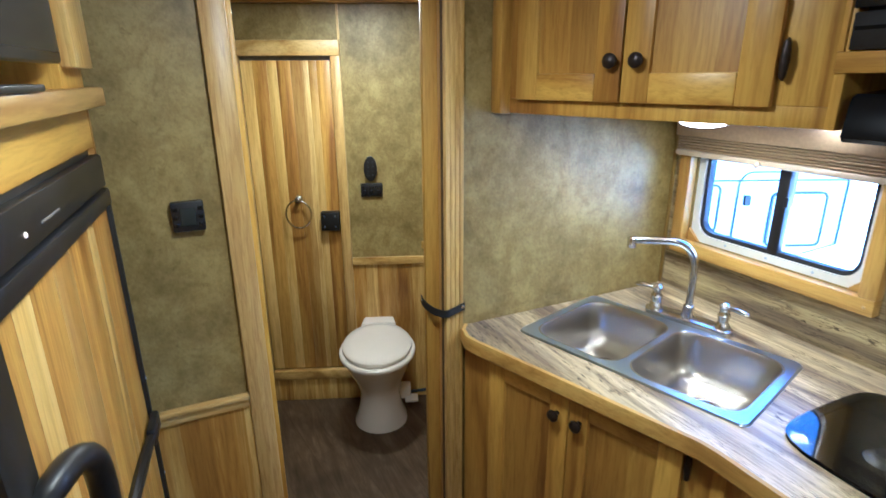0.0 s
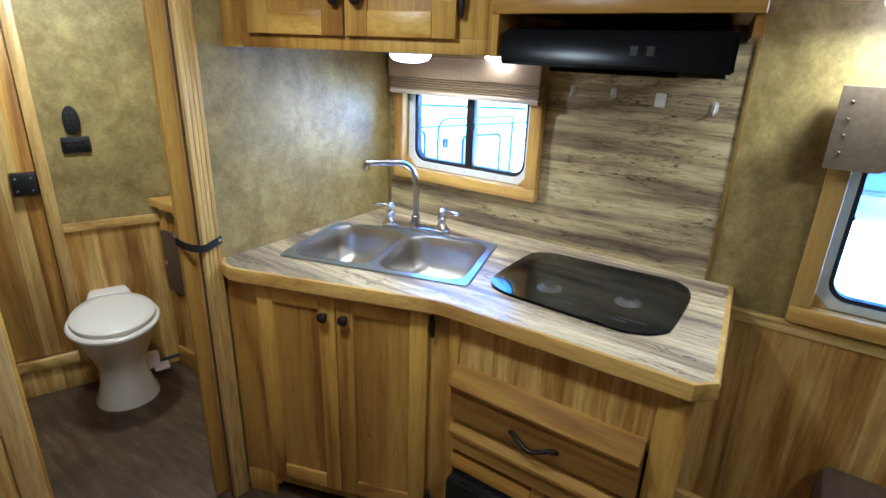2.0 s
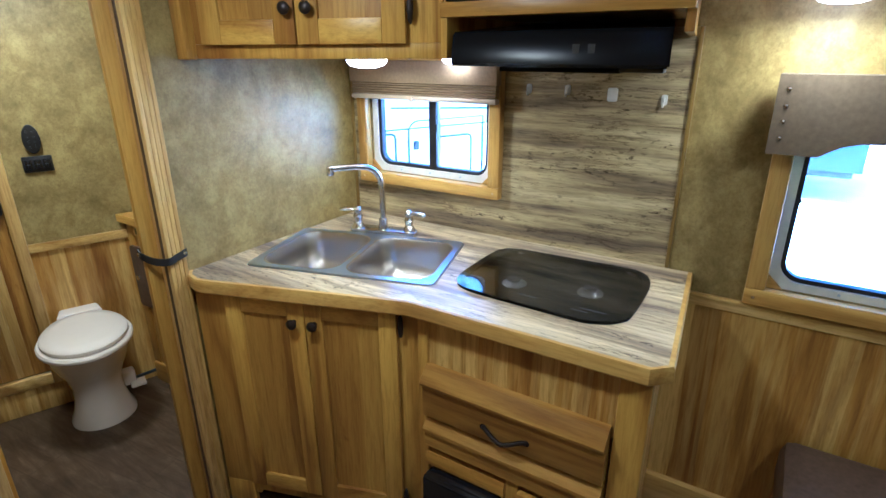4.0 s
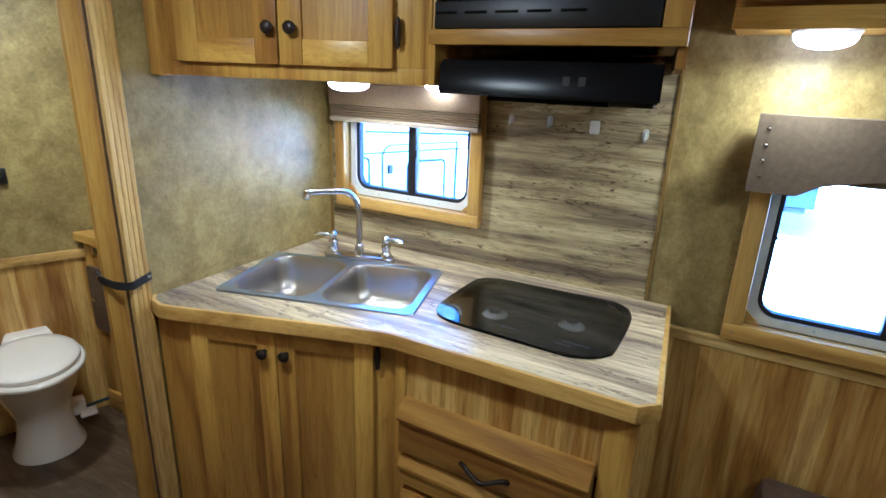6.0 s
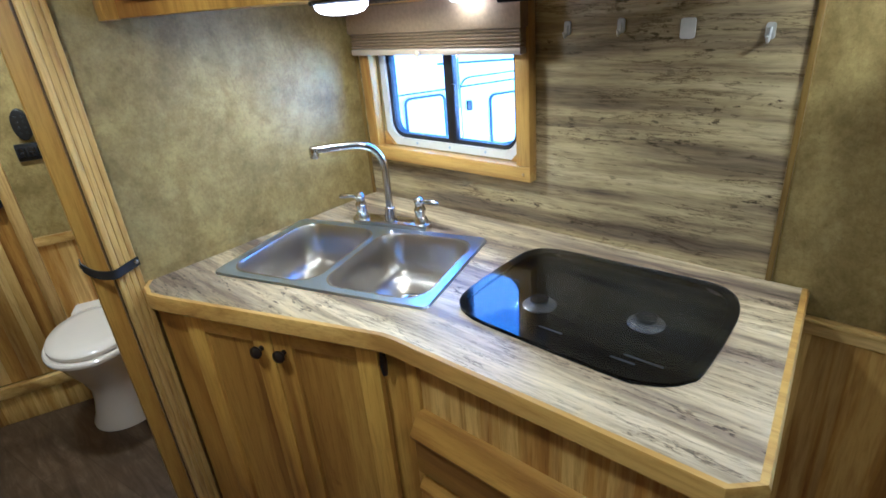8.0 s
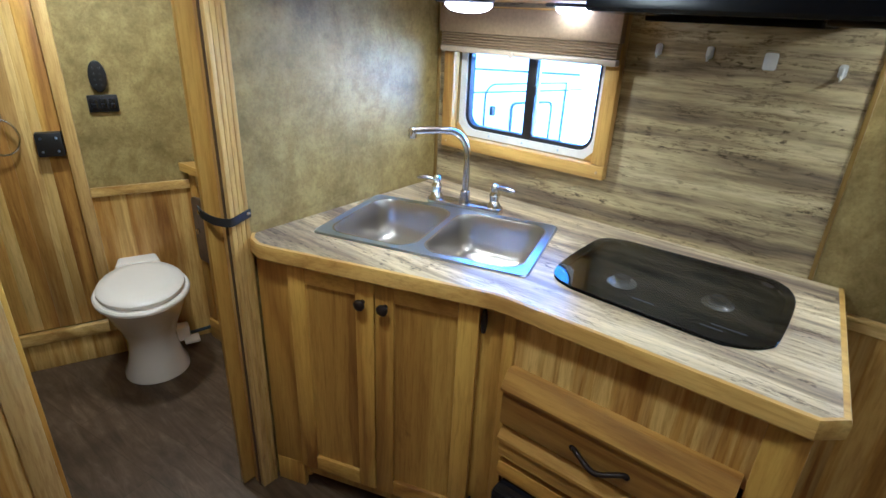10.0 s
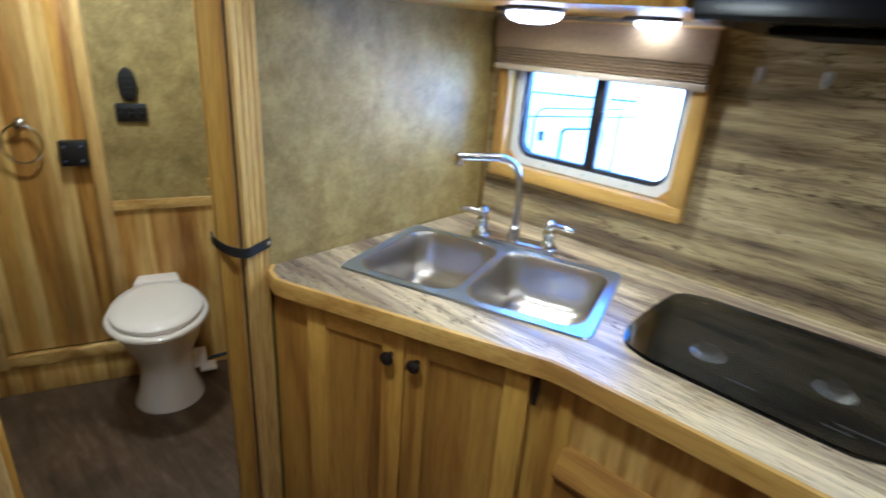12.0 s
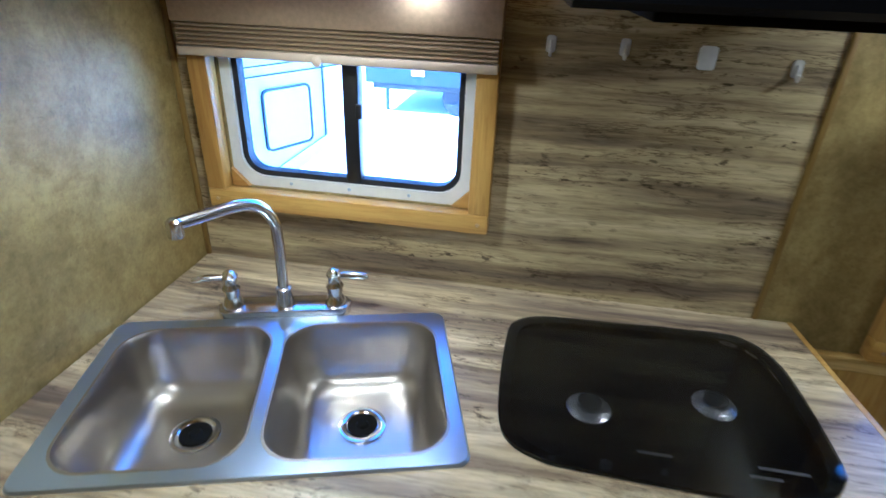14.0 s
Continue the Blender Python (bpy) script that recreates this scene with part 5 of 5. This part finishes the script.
def fridge():
    x, y0, y1 = -1.709, -0.770, -0.120
    top = thing("refrigerator", (-1.95, -0.46, 0), "black trailer refrigerator with hickory door panels", "refrigerator")
    bm = B()
    box(bm, -2.25, x - 0.012, y0, y1, -0.056, 1.436, 0.003)
    part("body", bm, BLACK, top)
    bm = B()
    box(bm, x - 0.012, x + 0.006, y0, y1, 1.368, 1.426, 0.003)
    ctl = part("control_strip", bm, BLACK, top, "black control strip")
    bm = B()
    lathe(bm, [(0.003, 0), (0.003, 0.002), (0.001, 0.003)], Matrix.Translation((x + 0.006, -0.56, 1.390)) @ pose(0, 0, 0, 0, 90, 0), 10)
    part("indicator", bm, LED, ctl, "small amber light")
    bm = B()
    box(bm, x + 0.006, x + 0.007, -0.50, -0.42, 1.388, 1.391, 0)
    part("mark", bm, GREY, ctl)
    # door: black trim round a wood panel
    door = thing_part("door", top)
    glued_boards(door, y0 + 0.067, y1 - 0.011, ((0.13, HEART), (0.10, SAP), (0.16, HEART), (0.14, HICK_SLANT), (0.20, HEART), (0.07, SAP), (0.20, HEART)),
                 lambda bm, a, b: box(bm, x - 0.010, x, a, b, 0.1425, 1.3355, 0.0005))
    bm = B()
    box(bm, x - 0.012, x + 0.008, y1 - 0.012, y1, 0.12, 1.364, 0.002)
    box(bm, x - 0.012, x + 0.014, y0, y0 + 0.068, 0.12, 1.364, 0.003)
    box(bm, x - 0.012, x + 0.012, y0 + 0.068, y1 - 0.012, 1.336, 1.364, 0.003)
    box(bm, x - 0.012, x + 0.008, y0 + 0.068, y1 - 0.012, 0.12, 0.142, 0.002)
    part("trim", bm, BLACK, door, "black door trim")
    bm = B()
    tube(bm, smooth_path([(x + 0.012, y0 + 0.036, 1.146), (x + 0.024, y0 + 0.060, 1.158), (x + 0.036, y0 + 0.105, 1.156), (x + 0.042, y0 + 0.140, 1.12), (x + 0.040, y0 + 0.146, 1.02), (x + 0.032, y0 + 0.136, 0.93), (x + 0.018, y0 + 0.080, 0.90), (x + 0.012, y0 + 0.036, 0.90)], 6), 0.016, 12)
    part("handle", bm, BLACK, door, "black loop handle")
    bm = B()
    box(bm, x + 0.004, x + 0.020, y1 - 0.080, y1 - 0.004, 0.840, 0.880, 0.004)
    tube(bm, [(x + 0.012, y1 - 0.03, 0.86), (x + 0.008, y1 - 0.20, 0.868), (x + 0.008, y1 - 0.38, 0.875)], [0.009, 0.012, 0.009], 8)
    part("travel_latch", bm, BLACK, door, "black travel latch arm")
    for z in (0.96, 0.72):
        bm = B()
        lathe(bm, [(0.004, 0), (0.001, 0.002)], Matrix.Translation((x + 0.008, y1 - 0.006, z)) @ pose(0, 0, 0, 0, 90, 0), 8)
        part("screw", bm, STEEL_WINDOW_BLUE, door)
    top.rotation_euler.z = radians(-4.7)
    top.location += FRIDGE_SHIFT
    return top


fridge()


def fridge_cabinet():
    x, y0, y1 = -1.715, -0.93, -0.100
    top = thing("refrigerator_cabinet", (-1.95, -0.46, 0), "honey hickory surround above the refrigerator with a pale ledge", "cabinet")
    bm = B()
    box(bm, -2.30, x, y1, y1 + 0.016, -0.058, CEIL - 0.062, 0.002)
    box(bm, -2.30, x, y0 - 0.016, y0, -0.058, CEIL - 0.062, 0.002)
    part("side_panel", bm, OAK_V, top)
    bm = B()
    box(bm, x - 0.06, x, y0, -0.775, -0.058, 1.436, 0.002)
    part("stile", bm, OAK_V, top)
    bm = B()
    box(bm, -2.25, x, y0, y1, 1.438, 1.510)
    part("fascia", bm, OAK_H, top)
    bm = B()
    box(bm, -2.25, x + 0.030, y0 - 0.02, y1 + 0.020, 1.510, 1.543, 0.004)
    part("ledge", bm, PALE_H, top, "pale wood ledge")
    bm = B()
    box(bm, -2.25, x + 0.004, y1 - 0.14, y1, 1.543, CEIL - 0.062, 0.002)
    box(bm, -2.25, x + 0.004, y0, y1 - 0.14, 1.90, CEIL - 0.062, 0.002)
    part("face_frame", bm, OAK_V, top)
    bm = B()
    box(bm, x + 0.004, x + 0.026, y1 - 0.13, y1 - 0.012, 1.575, CEIL - 0.068, 0.003)
    part("door_stile", bm, PALE_V, top)
    top.rotation_euler.z = radians(-4.7)
    top.location += FRIDGE_SHIFT
    return top


fridge_cabinet()


def television():
    top = thing("television", (-1.95, -0.46, 1.545), "black flat television in the niche above the refrigerator", "television")
    bm = B()
    box(bm, -1.73, -1.700, -0.80, -0.26, 1.58, 1.88, 0.005)
    part("case", bm, BLACK, top)
    bm = B()
    box(bm, -1.7005, -1.6985, -0.785, -0.275, 1.595, 1.865)
    part("screen", bm, BLACK_GLOSS, top)
    bm = B()
    box(bm, -1.80, -1.68, -0.61, -0.45, 1.5435, 1.552, 0.002)
    box(bm, -1.73, -1.71, -0.55, -0.51, 1.552, 1.582, 0.002)
    part("stand", bm, BLACK, top)
    top.rotation_euler.z = radians(-4.7)
    top.location += FRIDGE_SHIFT
    return top


television()

# ---- outside ----
bm = B()
box(bm, -300, 300, -300, 300, -0.95, -0.85)
mesh_thing("ground", bm, CONCRETE, "sunlit pale concrete lot outside", "ground", kind="structure", soft=False)


def neighbour():
    top = thing("parked_trailer", (1.9, 2.2, -0.85), "white parked travel trailer with hatches and a dark belt line", "trailer")
    d = Vector((math.sin(radians(115)), math.cos(radians(115)), 0))
    m = Matrix.Identity(4)             # x along its side, y up, z towards the window
    m.col[0] = (*d, 0)
    m.col[1] = (0, 0, 1, 0)
    m.col[2] = (d.y, -d.x, 0, 0)
    m.col[3] = (1.5, 0.75, 0, 1)
    bm = B()
    prism(bm, [(-1.1, -0.02), (0.62, 0.535), (0.62, 1.02), (-1.1, 1.02)], -2.2, 0.0, m)
    part("lower_body", bm, BODY_WHITE, top, "white gelcoat lower body", soft=False)
    bm = B()
    prism(bm, [(-1.1, 1.02), (0.74, 1.02), (0.80, 1.30), (0.62, 2.5), (-1.1, 2.5)], -2.2, 0.004, m)
    part("upper_body", bm, BODY_WHITE, top, "white gelcoat upper body", soft=False)
    bm = B()
    prism(bm, [(-1.1, 1.012), (0.742, 1.012), (0.742, 1.020), (-1.1, 1.020)], 0.004, 0.012, m)
    part("belt_moulding", bm, STRIPE, top)
    for a, b in ((1.16, 1.172), (1.30, 1.33)):
        bm = B()
        prism(bm, [(-0.2, a), (0.70, a - 0.05), (0.70, a - 0.046 + (b - a)), (-0.2, b)], 0.0042, 0.006, m)
        part("stripe", bm, STRIPE, top)
    for cs, cz, w, h in ((-0.30, 0.845, 0.27, 0.30), (0.315, 0.775, 0.34, 0.34)):
        bm = B()
        ring(bm, rounded(w, h, 0.040, 5, cs, cz), rounded(w - 0.024, h - 0.024, 0.030, 5, cs, cz), 0.0005, 0.014, m)
        hatch = part("hatch_frame", bm, STRIPE, top, "dark hatch frame")
        bm = B()
        prism(bm, rounded(w - 0.030, h - 0.030, 0.028, 5, cs, cz), 0.0005, 0.010, m)
        part("hatch_door", bm, BODY_WHITE, hatch)
    bm = B()
    o = rounded(0.66, 0.90, (0.004, 0.08, 0.004, 0.004), 6, 0.265, 0.62)
    i = rounded(0.644, 0.884, (0.003, 0.074, 0.003, 0.003), 6, 0.265, 0.62)
    keep = lambda pts: [(x, max(y, 0.44 + 0.30 * x)) for x, y in pts]
    ring(bm, keep(o), keep(i), 0.0005, 0.009, m)
    part("panel_seam", bm, STRIPE, top)
    bm = B()
    prism(bm, rounded(0.036, 0.062, 0.008, 4, 0.0, 0.895), 0.0005, 0.016, m, 0.003)
    part("lock", bm, BLACK, top, "black lock")
    for x in (0.36, -0.9):
        bm = B()
        prism(bm, [(x, -0.85), (x + 0.05, -0.85), (x + 0.05, 0.42 if x > 0 else 0.02), (x, 0.40 if x > 0 else 0.0)], -0.35, -0.30, m)
        part("jack_leg", bm, STRIPE, top)
    return top


neighbour()


def far_trailer(y0, y1, lamp_y, label):
    x = 8.7
    top = thing("parked_trailer", (x + 1.2, (y0 + y1) / 2, -0.85), label, "trailer")
    bm = B()
    box(bm, x, x + 2.3, y0, y1, -0.30, 2.2, 0.03)
    part("body", bm, BODY_WHITE, top)
    bm = B()
    box(bm, x - 0.02, x, y0, y1, -0.30, 0.32, 0.008)
    part("lower_panel", bm, BODY_BLUE, top, "dark blue panel")
    bm = B()
    box(bm, x - 0.035, x - 0.02, lamp_y - 0.12, lamp_y + 0.12, -0.14, -0.04, 0.008)
    part("marker_lamp", bm, AMBER, top, "amber marker lamp")
    m = Matrix(((0, 0, 1, 0), (1, 0, 0, 0), (0, 1, 0, 0), (0, 0, 0, 1)))
    for a, h in ((0.02, 0.05), (0.16, 0.08)):
        bm = B()
        prism(bm, [(lamp_y + 0.10, a + 0.10), (lamp_y + 0.45, a + 0.02), (lamp_y + 0.92, a), (lamp_y + 0.92, a + h), (lamp_y + 0.45, a + h + 0.01)], x - 0.028, x - 0.02, m)
        part("stripe", bm, BODY_WHITE, top)
    bm = B()
    box(bm, x + 0.1, x + 2.0, y0 + 0.1, y1 - 0.1, -0.42, -0.30, 0.02)
    part("frame", bm, BLACK, top, "black chassis frame")
    for y in (lamp_y - 0.75, lamp_y - 1.75):
        w = thing_part("wheel", top)
        spin = Matrix.Translation((x + 0.25, y, -0.52)) @ pose(0, 0, 0, 0, 90, 0)
        bm = B()
        lathe(bm, [(0.20, -0.10), (0.31, -0.10), (0.33, -0.07), (0.33, 0.07), (0.31, 0.10), (0.20, 0.10)], spin, 24)
        part("tyre", bm, RUBBER, w)
        bm = B()
        lathe(bm, [(0.002, -0.05), (0.10, -0.06), (0.20, -0.095), (0.20, 0.095), (0.002, 0.08)], spin, 20)
        part("rim", bm, GREY, w)
    for y in (y1 - 0.35,):
        bm = B()
        box(bm, x + 0.3, x + 0.36, y, y + 0.06, -0.85, -0.42, 0.004)
        part("jack_leg", bm, STRIPE, top)
    return top


far_trailer(-2.6, 2.35, 1.37, "dark blue and white trailer with amber lamp across the lot")
far_trailer(-10.5, -5.2, -6.6, "dark blue and white trailer parked alone across the lot")
